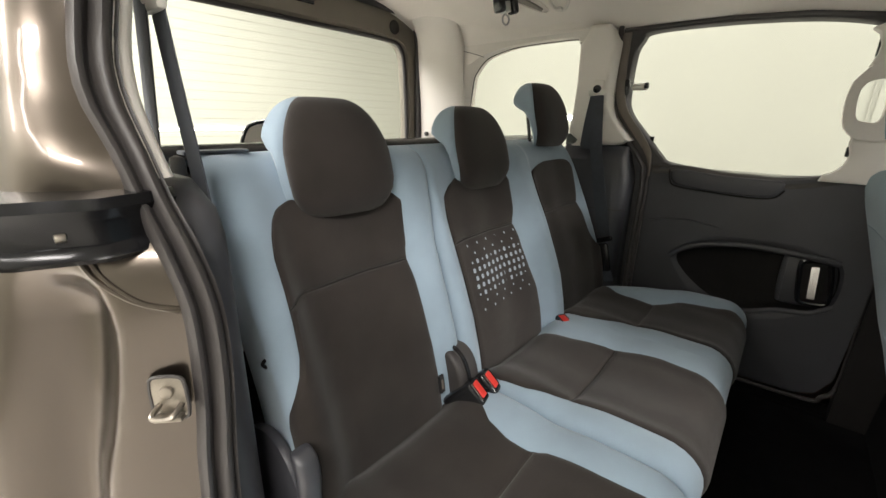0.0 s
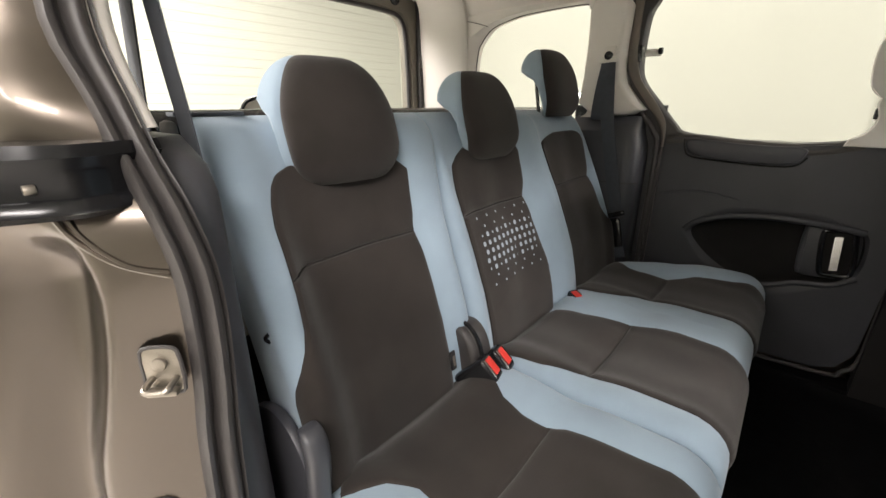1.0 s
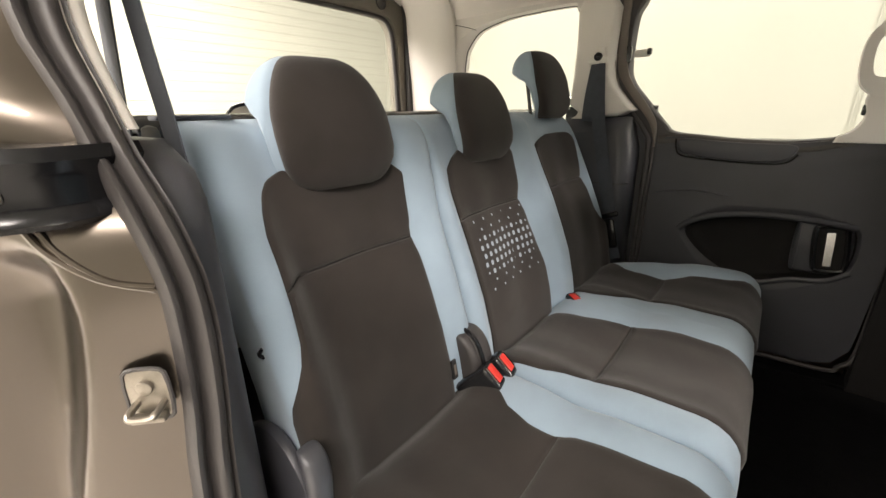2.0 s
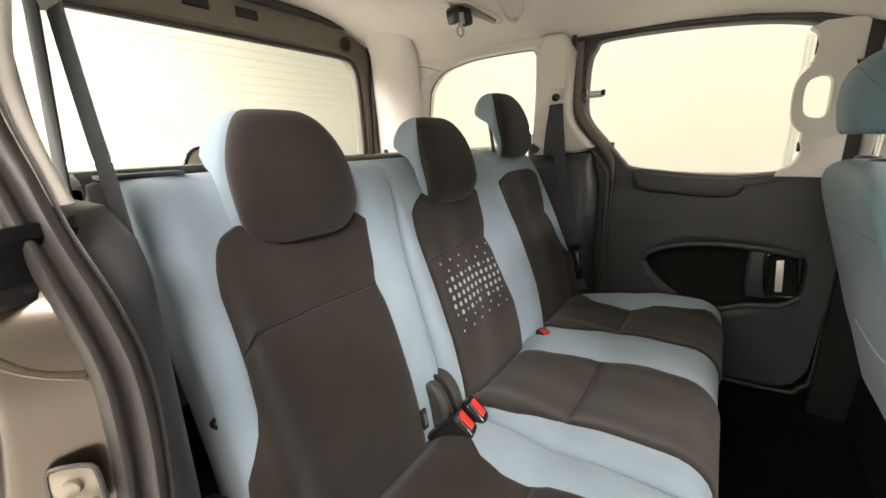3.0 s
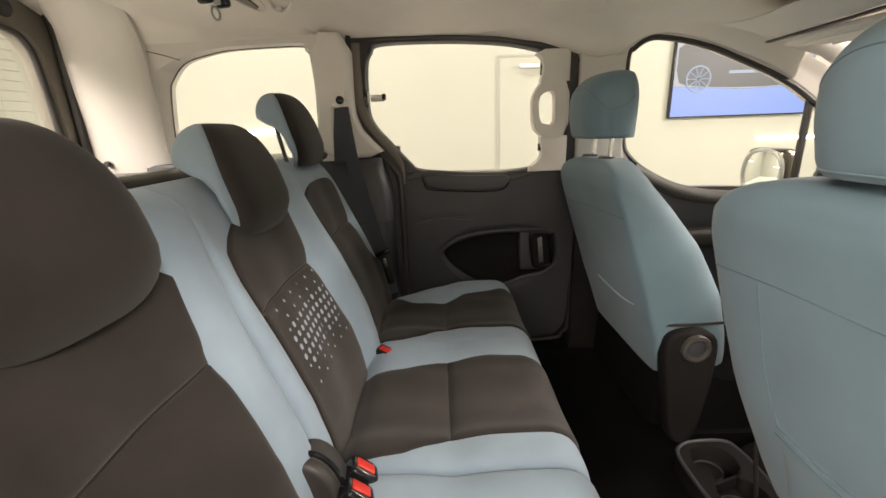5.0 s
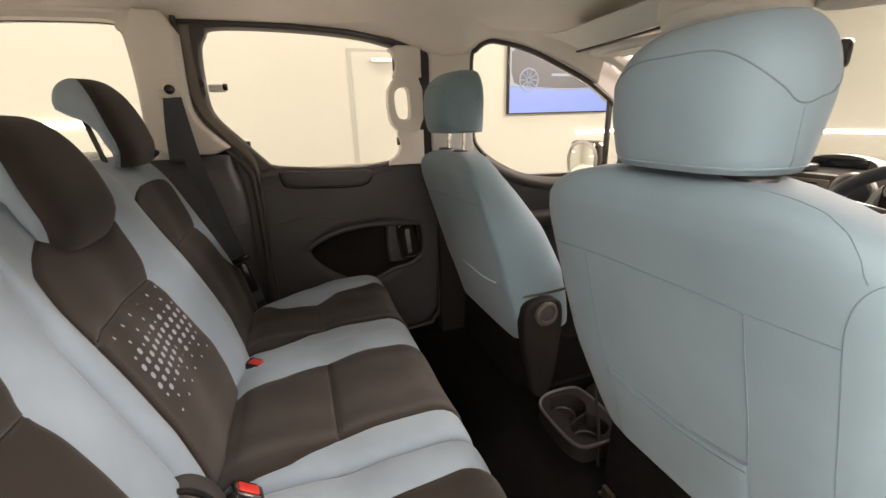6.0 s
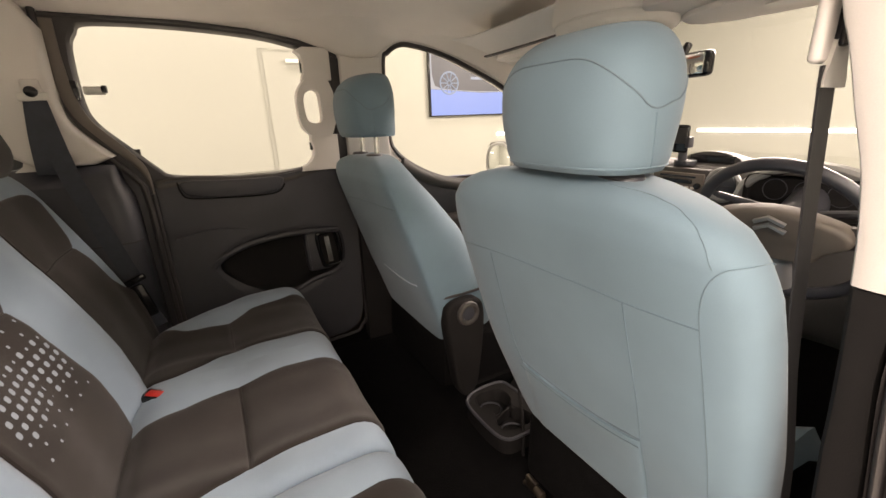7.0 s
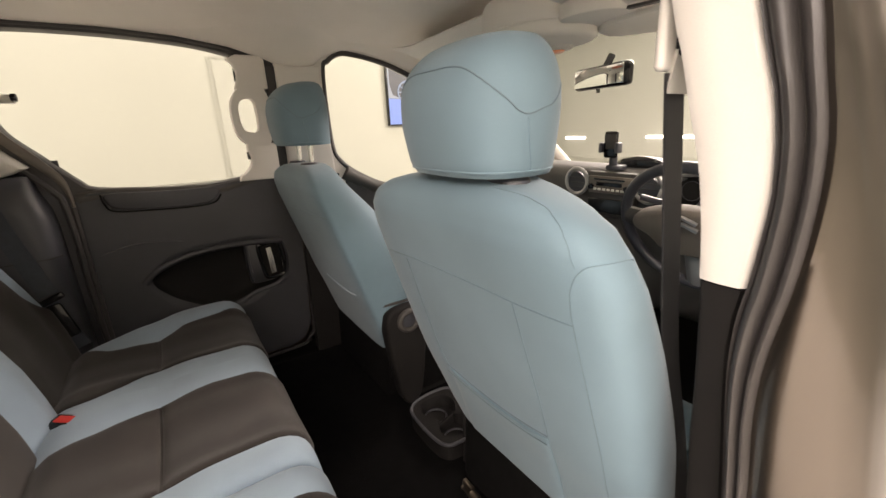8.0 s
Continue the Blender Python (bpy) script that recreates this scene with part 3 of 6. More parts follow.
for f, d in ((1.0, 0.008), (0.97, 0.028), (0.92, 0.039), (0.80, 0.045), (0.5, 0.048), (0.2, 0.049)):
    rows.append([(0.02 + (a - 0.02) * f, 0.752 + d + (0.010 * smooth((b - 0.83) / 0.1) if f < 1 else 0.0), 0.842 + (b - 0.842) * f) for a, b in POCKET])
# Same plastic as the lining; the hollow's shade is put into its colour.
part("pocket", loft(rows, cap0=False), SHADED_BASEP, sd, "hollow door pocket, coloured darker for the shade inside")
part("pocket_lip", sweep(spline([(-0.236, 0.752, 0.866), (-0.20, 0.749, 0.902), (-0.12, 0.745, 0.935), (-0.006, 0.743, 0.952), (0.10, 0.744, 0.951), (0.17, 0.747, 0.946), (0.22, 0.752, 0.938)], 30), [(0.010 * math.cos(a), 0.006 * math.sin(a)) for a in [2 * math.pi * i / 12 for i in range(12)]], up=(0, 1, 0)), LININGP, sd)
part("pocket_lip", sweep(spline([(-0.10, 0.753, 0.742), (-0.03, 0.748, 0.716), (0.03, 0.745, 0.724), (0.10, 0.745, 0.753), (0.18, 0.747, 0.766), (0.232, 0.752, 0.80)], 24), [(0.009 * math.cos(a), 0.006 * math.sin(a)) for a in [2 * math.pi * i / 12 for i in range(12)]], up=(0, 1, 0)), LININGP, sd)
part("handle_plate", prism([tuple(v)[:2] for v in chaikin([(0.088, 0.790), (0.100, 0.776), (0.20, 0.782), (0.229, 0.81), (0.224, 0.92), (0.205, 0.944), (0.098, 0.944), (0.084, 0.93)], 2)], 0.760, 0.795, bevel=0.010, seg=3), LININGP, sd, "raised plate round the door handle")
part("ledge", prism([tuple(v)[:2] for v in chaikin([(-0.286, 1.186), (-0.280, 1.150), (-0.258, 1.126), (-0.144, 1.117), (-0.04, 1.113), (0.018, 1.120), (0.040, 1.146), (0.043, 1.172), (-0.05, 1.171), (-0.16, 1.175)], 2)], 0.743, 0.765, bevel=0.006, seg=3), LININGP, sd)
part("ledge_joint", tube(spline([(-0.289, 0.7515, 1.180), (-0.284, 0.7515, 1.148), (-0.260, 0.7515, 1.123), (-0.144, 0.7515, 1.113), (-0.04, 0.7515, 1.109), (0.020, 0.7515, 1.116), (0.044, 0.7515, 1.142)], 30), 0.0026, 6), SHADED_BASEP, sd)
# Top roll coloured lighter than the lining for the window light on it.
part("top_edge", tube(spline([(-0.345, 0.774, 1.168), (-0.27, 0.774, 1.175), (-0.12, 0.774, 1.162), (0.0, 0.774, 1.158), (0.06, 0.774, 1.158), (0.12, 0.774, 1.171), (0.16, 0.774, 1.181)], 24), 0.0235, 14), GREYP, sd)
part("panel_line", tube(spline([(-0.33, 0.7515, 0.988), (-0.27, 0.7515, 1.003), (-0.20, 0.7515, 1.009), (-0.10, 0.7515, 0.995)], 12), 0.0022, 5), BLACKP, sd)
bez = [tuple(v) for v in chaikin([(0.146, 0.800), (0.158, 0.793), (0.208, 0.797), (0.221, 0.806), (0.204, 0.930), (0.192, 0.938), (0.140, 0.933), (0.130, 0.922)], 2)]
hb = part("handle_bezel", tube(flat(bez, 0.760), 0.008, 8, True, up=(0, 1, 0)), GLOSSB, sd, "gloss black handle bezel")
# Well in the same shade-darkened plastic as the pocket.
part("handle_well", prism(bez, 0.757, 0.762), SHADED_BASEP, hb)
part("handle", prism([(0.167, 0.812), (0.186, 0.815), (0.177, 0.920), (0.158, 0.917)], 0.748, 0.764, bevel=0.004), CHROME, hb, "chrome door handle")
part("edge_trim", tube(spline([(-0.358, 0.750, 1.15), (-0.360, 0.750, 0.8), (-0.350, 0.750, 0.52), (-0.30, 0.750, 0.468), (0.20, 0.750, 0.466), (0.275, 0.750, 0.495), (0.302, 0.750, 0.57), (0.306, 0.750, 0.9), (0.306, 0.750, 1.18)], 60), 0.007, 8), RUBBER, sd)
part("panel", prism([(-0.36, 0.44), (0.30, 0.44), (0.30, 1.18), (-0.36, 1.18)], 0.815, 0.89, bevel=0.01), PAINT, sd, "bronze metallic outer skin")
part("window_frame", ring_panel([(-0.52, 1.668), (-0.522, 1.42), (-0.495, 1.345), (-0.36, 1.165), (0.302, 1.165), (0.302, 1.60), (0.20, 1.632), (0.03, 1.662), (-0.1, 1.668)], WIN, lambda a, b, d: (a, 0.765 + d, b), 0.045, 0.008), RUBBER, sd, "black rubber window frame")
g = part("pane", prism(WIN, 0.785, 0.789), GLASS, sd)
g.visible_shadow = False
part("grip_cover", prism([(0.256, 1.496), (0.256, 1.592), (0.240, 1.604), (0.165, 1.604), (0.135, 1.590), (0.152, 1.577), (0.160, 1.548), (0.158, 1.520), (0.150, 1.496)], 0.740, 0.784, bevel=0.005), CREAM, sd, "cream plastic grip cover")
part("grip_cover", prism([(0.256, 1.18), (0.256, 1.308), (0.158, 1.310), (0.156, 1.290), (0.164, 1.262), (0.163, 1.243), (0.156, 1.226), (0.146, 1.214), (0.134, 1.205), (0.120, 1.199), (0.112, 1.18)], 0.740, 0.784, bevel=0.005), CREAM, sd, "cream plastic grip cover")
slot = [tuple(v)[:2] for v in chaikin([(0.146, 1.444), (0.168, 1.463), (0.203, 1.463), (0.206, 1.405), (0.206, 1.349), (0.176, 1.348), (0.152, 1.356), (0.145, 1.40)], 2)]
rim = [tuple(v)[:2] for v in chaikin([(0.255, 1.506), (0.18, 1.507), (0.160, 1.500), (0.140, 1.478), (0.124, 1.45), (0.121, 1.40), (0.128, 1.342), (0.146, 1.317), (0.170, 1.300), (0.255, 1.300)], 1)]
gp = ring_panel(rim, slot, lambda a, b, d: (a, 0.735 + d, b), 0.042)
bmesh.ops.bevel(gp, geom=[e for e in gp.edges if len(e.link_faces) == 2 and e.calc_face_angle(0) > 1.0], offset=0.008, segments=3, affect="EDGES", profile=0.6)
part("grip", gp, CREAM, sd, "cream plastic pull grip")
part("hinge_stop", box((0.160, 0.772, 1.545), (0.010, 0.02, 0.05), 0.004), GLOSSB, sd)
part("hinge_stop", box((0.160, 0.772, 1.268), (0.010, 0.02, 0.03), 0.004), GLOSSB, sd)
kn = part("window_latch", cyl((-0.44, 0.775, 1.463), 0.012, 0.05, "x", 14, 0.003), WHITEP, sd, "pale window latch with a black base")
part("latch_base", box((-0.485, 0.770, 1.462), (0.022, 0.03, 0.055), 0.006), GLOSSB, kn)
part("latch_knob", cyl((-0.415, 0.765, 1.466), 0.011, 0.014, "x", 14, 0.003), GLOSSB, kn)
part("door_seal", tube(spline([(-0.524, 0.748, 1.668), (-0.529, 0.748, 1.44), (-0.512, 0.748, 1.355), (-0.46, 0.748, 1.285), (-0.395, 0.748, 1.205), (-0.374, 0.745, 1.13), (-0.374, 0.742, 0.8), (-0.367, 0.742, 0.46)], 48), 0.009, 8), RUBBER, sd)
part("door_seal", tube([(-0.515, 0.760, 1.657), (-0.2, 0.760, 1.658), (0.0, 0.760, 1.646), (0.15, 0.760, 1.623), (0.26, 0.760, 1.590), (0.275, 0.752, 1.575), (0.275, 0.752, 1.2), (0.303, 0.755, 1.15), (0.303, 0.755, 0.5)], 0.006, 8), RUBBER, sd)
edge = [(1.645, -0.505, 0.017), (1.55, -0.507, 0.016), (1.46, -0.503, 0.016), (1.40, -0.489, 0.016), (1.36, -0.467, 0.016), (1.30, -0.419, 0.017), (1.24, -0.376, 0.013), (1.19, -0.361, 0.006), (1.10, -0.358, 0.004), (0.56, -0.358, 0.004)]
part("painted_edge", loft([[(x + w * a, 0.752 + 0.003 * abs(a) ** 2, z) for a in (-1, -0.8, -0.4, 0, 0.4, 0.8, 1)] + [(x + w, 0.762, z), (x - w, 0.762, z)] for z, x, w in along(edge[::-1], 0.56, 1.645, 60)]), HUBP, sd, "grey-bronze painted door edge")
part("gap_seal", box((0.272, 0.768, 1.375), (0.036, 0.044, 0.40), 0.006), RUBBER, sd)

# ---- right door opening: painted jamb, rubber seal, rail, striker ----
RIBS = [(0.0, -0.004), (0.03, 0.006), (0.10, 0.012), (0.20, 0.012), (0.28, 0.008), (0.32, 0.003), (0.38, 0.002), (0.42, 0.006), (0.48, 0.013), (0.58, 0.017), (0.70, 0.016), (0.78, 0.011), (0.82, 0.005), (0.87, 0.003), (0.91, 0.005), (0.96, 0.006), (1.0, 0.0)]
secs, lips = [], []
for z, x, yi, yo, yc in along(RSEAL, 0.43, 1.70, 60):
    lips.append([(x + h, yo + (yi - yo) * f, z) for f, h in RIBS] + [(x - 0.02, yi, z), (x - 0.02, yo, z)])
    ye = lerp_table([(0.4, -0.975), (0.90, -0.965), (1.02, -0.945), (1.146, -0.918), (1.29, -0.886), (1.5, -0.845), (1.7, -0.80)], z)[0]
    a, b = Vector((x - 0.002, yo + 0.004, z)), Vector((min(x - 0.05, -0.525), ye, z))
    f0, f1 = lerp_table([(0.4, 0.40, 0.66), (0.95, 0.40, 0.64), (1.0, 0.36, 0.60), (1.07, 0.31, 0.58), (1.12, 0.29, 0.57), (1.22, 0.36, 0.57)], z)
    row = []
    for f in [i / 28 for i in range(29)]:
        d = 0.044 * smooth((1.205 - z) / 0.06) * smooth((f - f0) / (f1 - f0)) * (1 - smooth((f - 0.62) / 0.38))
        d += 0.022 * smooth((z - 1.208) / 0.015) * smooth((1.264 - z) / 0.015) * (1 - smooth((f - 0.45) / 0.35))
        row.append(a + (b - a) * f + Vector((0.012, -0.012, 0)) * math.sin(math.pi * f) + Vector((-0.7, 0.7, 0)) * d)
    row += [b + Vector((-0.03, 0.012, 0)), Vector((-0.62, ye + 0.02, z)), Vector((-0.62, -0.79, z)), Vector((x - 0.03, -0.79, z))]
    secs.append(row)
jamb = piece("door_jamb", loft(secs), PAINT, "bronze metallic painted door jamb", "door jamb", kind="structure", angle=55)
seal = piece("door_seal", loft(lips), RUBBER, "black ribbed rubber door seal round the opening", "door seal", kind="structure", angle=55)
rail = piece("door_rail", sweep([(-0.462, -0.776, 1.236), (-0.444, -0.803, 1.236), (-0.433, -0.836, 1.236), (-0.456, -0.892, 1.236), (-0.52, -0.952, 1.236)], [(0.04, -0.032), (-0.012, -0.032), (-0.017, -0.027), (-0.015, -0.019), (-0.010, -0.015), (-0.010, 0.004), (-0.012, 0.010), (-0.016, 0.017), (-0.013, 0.027), (0.04, 0.028)]), RAILP, "gloss black sliding door rail end", "door rail")
part("screw", cyl((-0.434, -0.866, 1.230), 0.004, 0.008, "y", 12, 0.001), STEEL, rail)
JM = Matrix.Translation((-0.409, -0.818, 1.052)) @ Matrix.Rotation(radians(47), 4, "Z") @ Matrix.Scale(0.52, 4)
strk = thing("door_striker", "zinc steel latch striker bolted to the painted jamb", "striker")
bm = prism(chaikin([(-0.032, -0.036), (-0.022, -0.048), (0.022, -0.048), (0.032, -0.036), (0.032, 0.036), (0.022, 0.048), (-0.022, 0.048), (-0.032, 0.036)], 1), -0.006, 0.004, bevel=0.002)
bm.transform(JM)
part("plate", bm, STEEL, strk)
bm = tube([(a, -0.004, b) for a, b in chaikin([(-0.034, -0.038), (-0.023, -0.050), (0.023, -0.050), (0.034, -0.038), (0.034, 0.038), (0.023, 0.050), (-0.023, 0.050), (-0.034, 0.038)], 1)], 0.004, 6, True, up=(0, 1, 0))
bm.transform(JM)
part("gasket", bm, RUBBER, strk)
bm = cyl((0, -0.010, 0.018), 0.013, 0.01, "y", 18, 0.003)
bm.transform(JM)
part("bolt", bm, STEEL, strk)
bm = tube(spline([(-0.02, -0.006, -0.014), (-0.02, -0.035, -0.016), (-0.012, -0.042, -0.02), (0.014, -0.042, -0.02), (0.022, -0.035, -0.016), (0.022, -0.006, -0.014)], 20), 0.006, 8)
bm = box((0.0, -0.018, -0.036), (0.055, 0.02, 0.012), 0.004, bm=bm)
bm.transform(JM)
part("hook", bm, STEEL, strk)
bs = thing("bump_stop", "black rubber bump stop on the painted jamb", "bump stop")
bm = prism(chaikin([(-0.03, -0.03), (0.03, -0.03), (0.03, 0.03), (-0.03, 0.03)], 2), -0.014, 0.004, bevel=0.004)
bm.transform(Matrix.Translation((-0.440, -0.850, 0.872)) @ Matrix.Rotation(radians(47), 4, "Z"))
part("pad", bm, RUBBER, bs)


def jamb_at(z, f, lift):
    """A point of the painted jamb at height z, f from the seal to the outer edge."""
    x, yi, yo = [v for v in along(RSEAL, z, z + 0.001, 1)[0]][1:4]
    ye = lerp_table([(0.4, -0.975), (0.90, -0.965), (1.02, -0.945), (1.146, -0.918), (1.29, -0.886), (1.5, -0.845), (1.7, -0.80)], z)[0]
    a, b = Vector((x - 0.002, yo + 0.004, z)), Vector((min(x - 0.05, -0.525), ye, z))
    return a + (b - a) * f + Vector((0.012, -0.012, 0)) * math.sin(math.pi * f) + Vector((0.7, -0.7, 0)) * lift


for k in range(2):
    pts = [jamb_at(1.203 - 0.001 * k, 0.44 - 0.06 * k, -0.0012), jamb_at(1.182 - 0.001 * k, 0.37 - 0.05 * k, -0.0012), jamb_at(1.158 - 0.001 * k, 0.22 - 0.03 * k, -0.0012), jamb_at(1.143 + 0.004 * k, 0.03, -0.0012)]
    part("pressing", tube(spline(pts, 16), 0.003, 8), PAINT, jamb)
# centre pillar edge on the right
secs, lips = [], []
for z, a, b, c, d in along(RMID, 0.43, 1.70, 60):
    lips.append([(0.313 - h * 0.8, c + (b - c) * f, z) for f, h in RIBS] + [(0.335, b, z), (0.335, c, z)])
    secs.append([(0.320, c + 0.004, z), (0.316, c - 0.005, z), (0.321, c + (d - c) * 0.30, z), (0.330, c + (d - c) * 0.62, z), (0.342, d + 0.008, z), (0.352, d + 0.003, z), (0.370, d - 0.003, z), (0.41, d - 0.008, z), (0.41, c + 0.004, z)])
piece("door_jamb", loft(secs), PAINT, "bronze metallic painted centre pillar edge", "door jamb", kind="structure", angle=55)
piece("door_seal", loft(lips), RUBBER, "black ribbed rubber seal on the centre pillar edge", "door seal", kind="structure", angle=55)
# the open door, slid back along the body
od = tagged(part("door_5", prism(chaikin([(-1.45, 0.45), (-0.56, 0.45), (-0.56, 1.16), (-1.45, 1.16)], 1), -1.05, -0.975, bevel=0.015), PAINT), "open sliding door pushed back along the body", "sliding door", kind="structure")
part("lining", prism(chaikin([(-1.42, 0.48), (-0.60, 0.48), (-0.60, 1.13), (-1.42, 1.13)], 1), -0.97, -0.955, bevel=0.005), BLACKP, od)

# ---- tailgate ----
TGH = [(0.60, 1.195), (0.638, 1.215), (0.646, 1.28), (0.642, 1.45), (0.632, 1.60), (0.615, 1.65), (0.580, 1.678), (0.50, 1.686), (0.25, 1.688)]
TG = [tuple(v)[:2] for v in spline([(a, b, 0) for a, b in TGH] + [(-a, b, 0) for a, b in reversed(TGH)], 110, True)]
TSH = [(0.64, 0.90), (0.70, 0.95), (0.705, 1.30), (0.705, 1.60), (0.702, 1.70), (0.685, 1.762), (0.635, 1.795), (0.50, 1.811), (0.26, 1.820)]
TSEAL = [tuple(v)[:2] for v in spline([(a, b, 0) for a, b in TSH] + [(-a, b, 0) for a, b in reversed(TSH)], 110, True)]
tg = tagged(part("tailgate", ring_panel([(-0.76, 0.42), (0.76, 0.42), (0.765, 1.30), (0.765, 1.75), (0.70, 1.85), (-0.70, 1.85), (-0.765, 1.75), (-0.765, 1.30)], TG, lambda a, b, d: (-1.50 - d, a, b), 0.06, 0.02), TAILP), "closed tailgate with grey-brown plastic window frame", "tailgate", kind="structure")
g = part("pane", prism(TG, -1.542, -1.538, axis="x"), GLASS, tg)
g.visible_shadow = False
part("seal", tube([(-1.488, a, b) for a, b in TSEAL], 0.016, 8, True, up=(1, 0, 0)), RUBBER, tg)
part("window_edge", tube([(-1.515, a, b) for a, b in TG], 0.010, 8, True, up=(1, 0, 0)), RUBBER, tg)
for y in (-0.555, -0.088, 0.088, 0.555):
    part("grommet", cyl((-1.4985, y, 1.767 - 0.026 * (abs(y) > 0.3)), 0.030, 0.008, "x", 24, 0.003) if abs(y) > 0.3 else box((-1.4985, y, 1.767), (0.008, 0.085, 0.034), 0.0035, 3), GLOSSB, tg)
for k in range(15):
    z = 1.235 + 0.03 * k
    w = 0.60 - 0.02 * max(0.0, (z - 1.3) / 0.4)
    part("heating_wire", box((-1.536, 0, z), (0.001, 2 * w, 0.0010)), TAILP, tg)
lc = thing("load_cover", "black roller load cover behind the rear seats", "load cover")
part("cassette", loft([[(-0.80 + 0.045 * math.cos(a), y, 1.258 + 0.026 * math.sin(a)) for a in [2 * math.pi * i / 16 for i in range(16)]] for y in (-0.68, 0.68)]), GLOSSB, lc)
part("blind", box((-1.14, 0, 1.232), (0.68, 1.30, 0.006), 0.002), BLACKP, lc)
part("end_cap", box((-0.80, -0.665, 1.235), (0.10, 0.03, 0.07), 0.012), GREYP, lc)
part("end_cap", box((-0.80, 0.665, 1.235), (0.10, 0.03, 0.07), 0.012), GREYP, lc)
wm = thing("wiper_motor_cover", "pale plastic wiper motor cover with black edge", "cover")
ar = chaikin([(-0.235, 1.17), (-0.225, 1.27), (-0.175, 1.322), (0.08, 1.322), (0.12, 1.28), (0.13, 1.17)], 2, closed=False)
part("edge", tube([(-1.47, a, b) for a, b in ar], 0.007, 8, up=(1, 0, 0)), GLOSSB, wm)
part("cover", prism([(a, b) for a, b in ar], -1.485, -1.468, axis="x"), WHITEP, wm)


# ---- rear seats ----
BACKX = [(0.66, -0.435), (0.74, -0.445), (0.80, -0.455), (0.88, -0.474), (0.95, -0.500), (1.03, -0.533), (1.11, -0.566), (1.19, -0.597), (1.28, -0.630)]
HALF = 0.2225


def half(edge, panel, cushion, b0=0.12, b1=0.19, top=0.020, low=0.020, curl=0.030, cedge=HALF, ccurl=0.026, clift=0.014):
    """One half of a rear seat, outward from its centre line: the edge of the backrest and of its dark panel per height,
    the dark panel of the cushion per length, where the bolster begins and ends, how proud it is, and how far its edge curls back."""
    return {"edge": edge, "panel": panel, "cushion": cushion, "b0": b0, "b1": b1, "top": top, "low": low, "curl": curl, "cedge": cedge, "ccurl": ccurl, "clift": clift}


TOPS = [(1.185, 0.124), (1.20, 0.100), (1.208, 0.070)]
NEAR = (half([(0.66, HALF), (1.28, HALF)],
             [(0.70, 0.2215), (0.89, 0.2215), (0.909, 0.219), (0.925, 0.213), (0.941, 0.205), (0.962, 0.194), (0.984, 0.186), (1.028, 0.179), (1.075, 0.174), (1.122, 0.170), (1.153, 0.161), (1.175, 0.150), (1.19, 0.135), (1.20, 0.110), (1.208, 0.070)],
             [(0.0, 0.184), (0.05, 0.188), (0.07, 0.198), (0.082, 0.212), (0.09, 0.212), (0.105, 0.190), (0.125, 0.155), (0.16, 0.128), (0.20, 0.129), (0.25, 0.125), (0.28, 0.130), (0.34, 0.143), (0.42, 0.152), (0.48, 0.150), (0.55, 0.142), (0.75, 0.135)], low=0.042),
        half([(0.66, 0.196), (0.89, 0.200), (0.99, 0.206), (1.07, 0.212), (1.16, 0.232), (1.22, 0.246), (1.28, 0.250)],
             [(0.70, 0.120), (0.80, 0.120), (0.90, 0.117), (1.00, 0.119), (1.07, 0.121), (1.13, 0.131), (1.17, 0.138)] + TOPS,
             [(0.0, 0.160), (0.09, 0.160), (0.115, 0.150), (0.15, 0.125), (0.20, 0.113), (0.25, 0.119), (0.275, 0.130), (0.33, 0.133), (0.38, 0.136), (0.44, 0.141), (0.55, 0.138), (0.75, 0.133)], b0=0.115, b1=0.17))
MIDDLE = (half([(0.66, 0.250), (0.89, 0.248), (0.99, 0.242), (1.07, 0.236), (1.16, 0.216), (1.22, 0.202), (1.28, 0.198)],
               [(0.70, 0.175), (0.80, 0.178), (0.92, 0.182), (1.04, 0.182), (1.11, 0.178), (1.16, 0.165)] + [(1.18, 0.140), (1.195, 0.110), (1.208, 0.070)],
               [(0.0, 0.203), (0.10, 0.203), (0.16, 0.194), (0.20, 0.175), (0.25, 0.155), (0.32, 0.152), (0.46, 0.150), (0.55, 0.140), (0.75, 0.135)], b0=0.165, b1=0.215),
          half([(0.66, 0.225), (1.28, 0.225)],
               [(0.70, 0.136), (0.76, 0.137), (0.86, 0.134), (0.93, 0.116), (0.99, 0.105), (1.05, 0.107), (1.12, 0.124), (1.17, 0.134)] + TOPS,
               [(0.0, 0.098), (0.05, 0.100), (0.14, 0.107), (0.225, 0.132), (0.25, 0.134), (0.36, 0.145), (0.42, 0.142), (0.55, 0.135), (0.75, 0.130)], b0=0.125, b1=0.205, low=0.034, curl=0.0, cedge=0.225, ccurl=0.0))
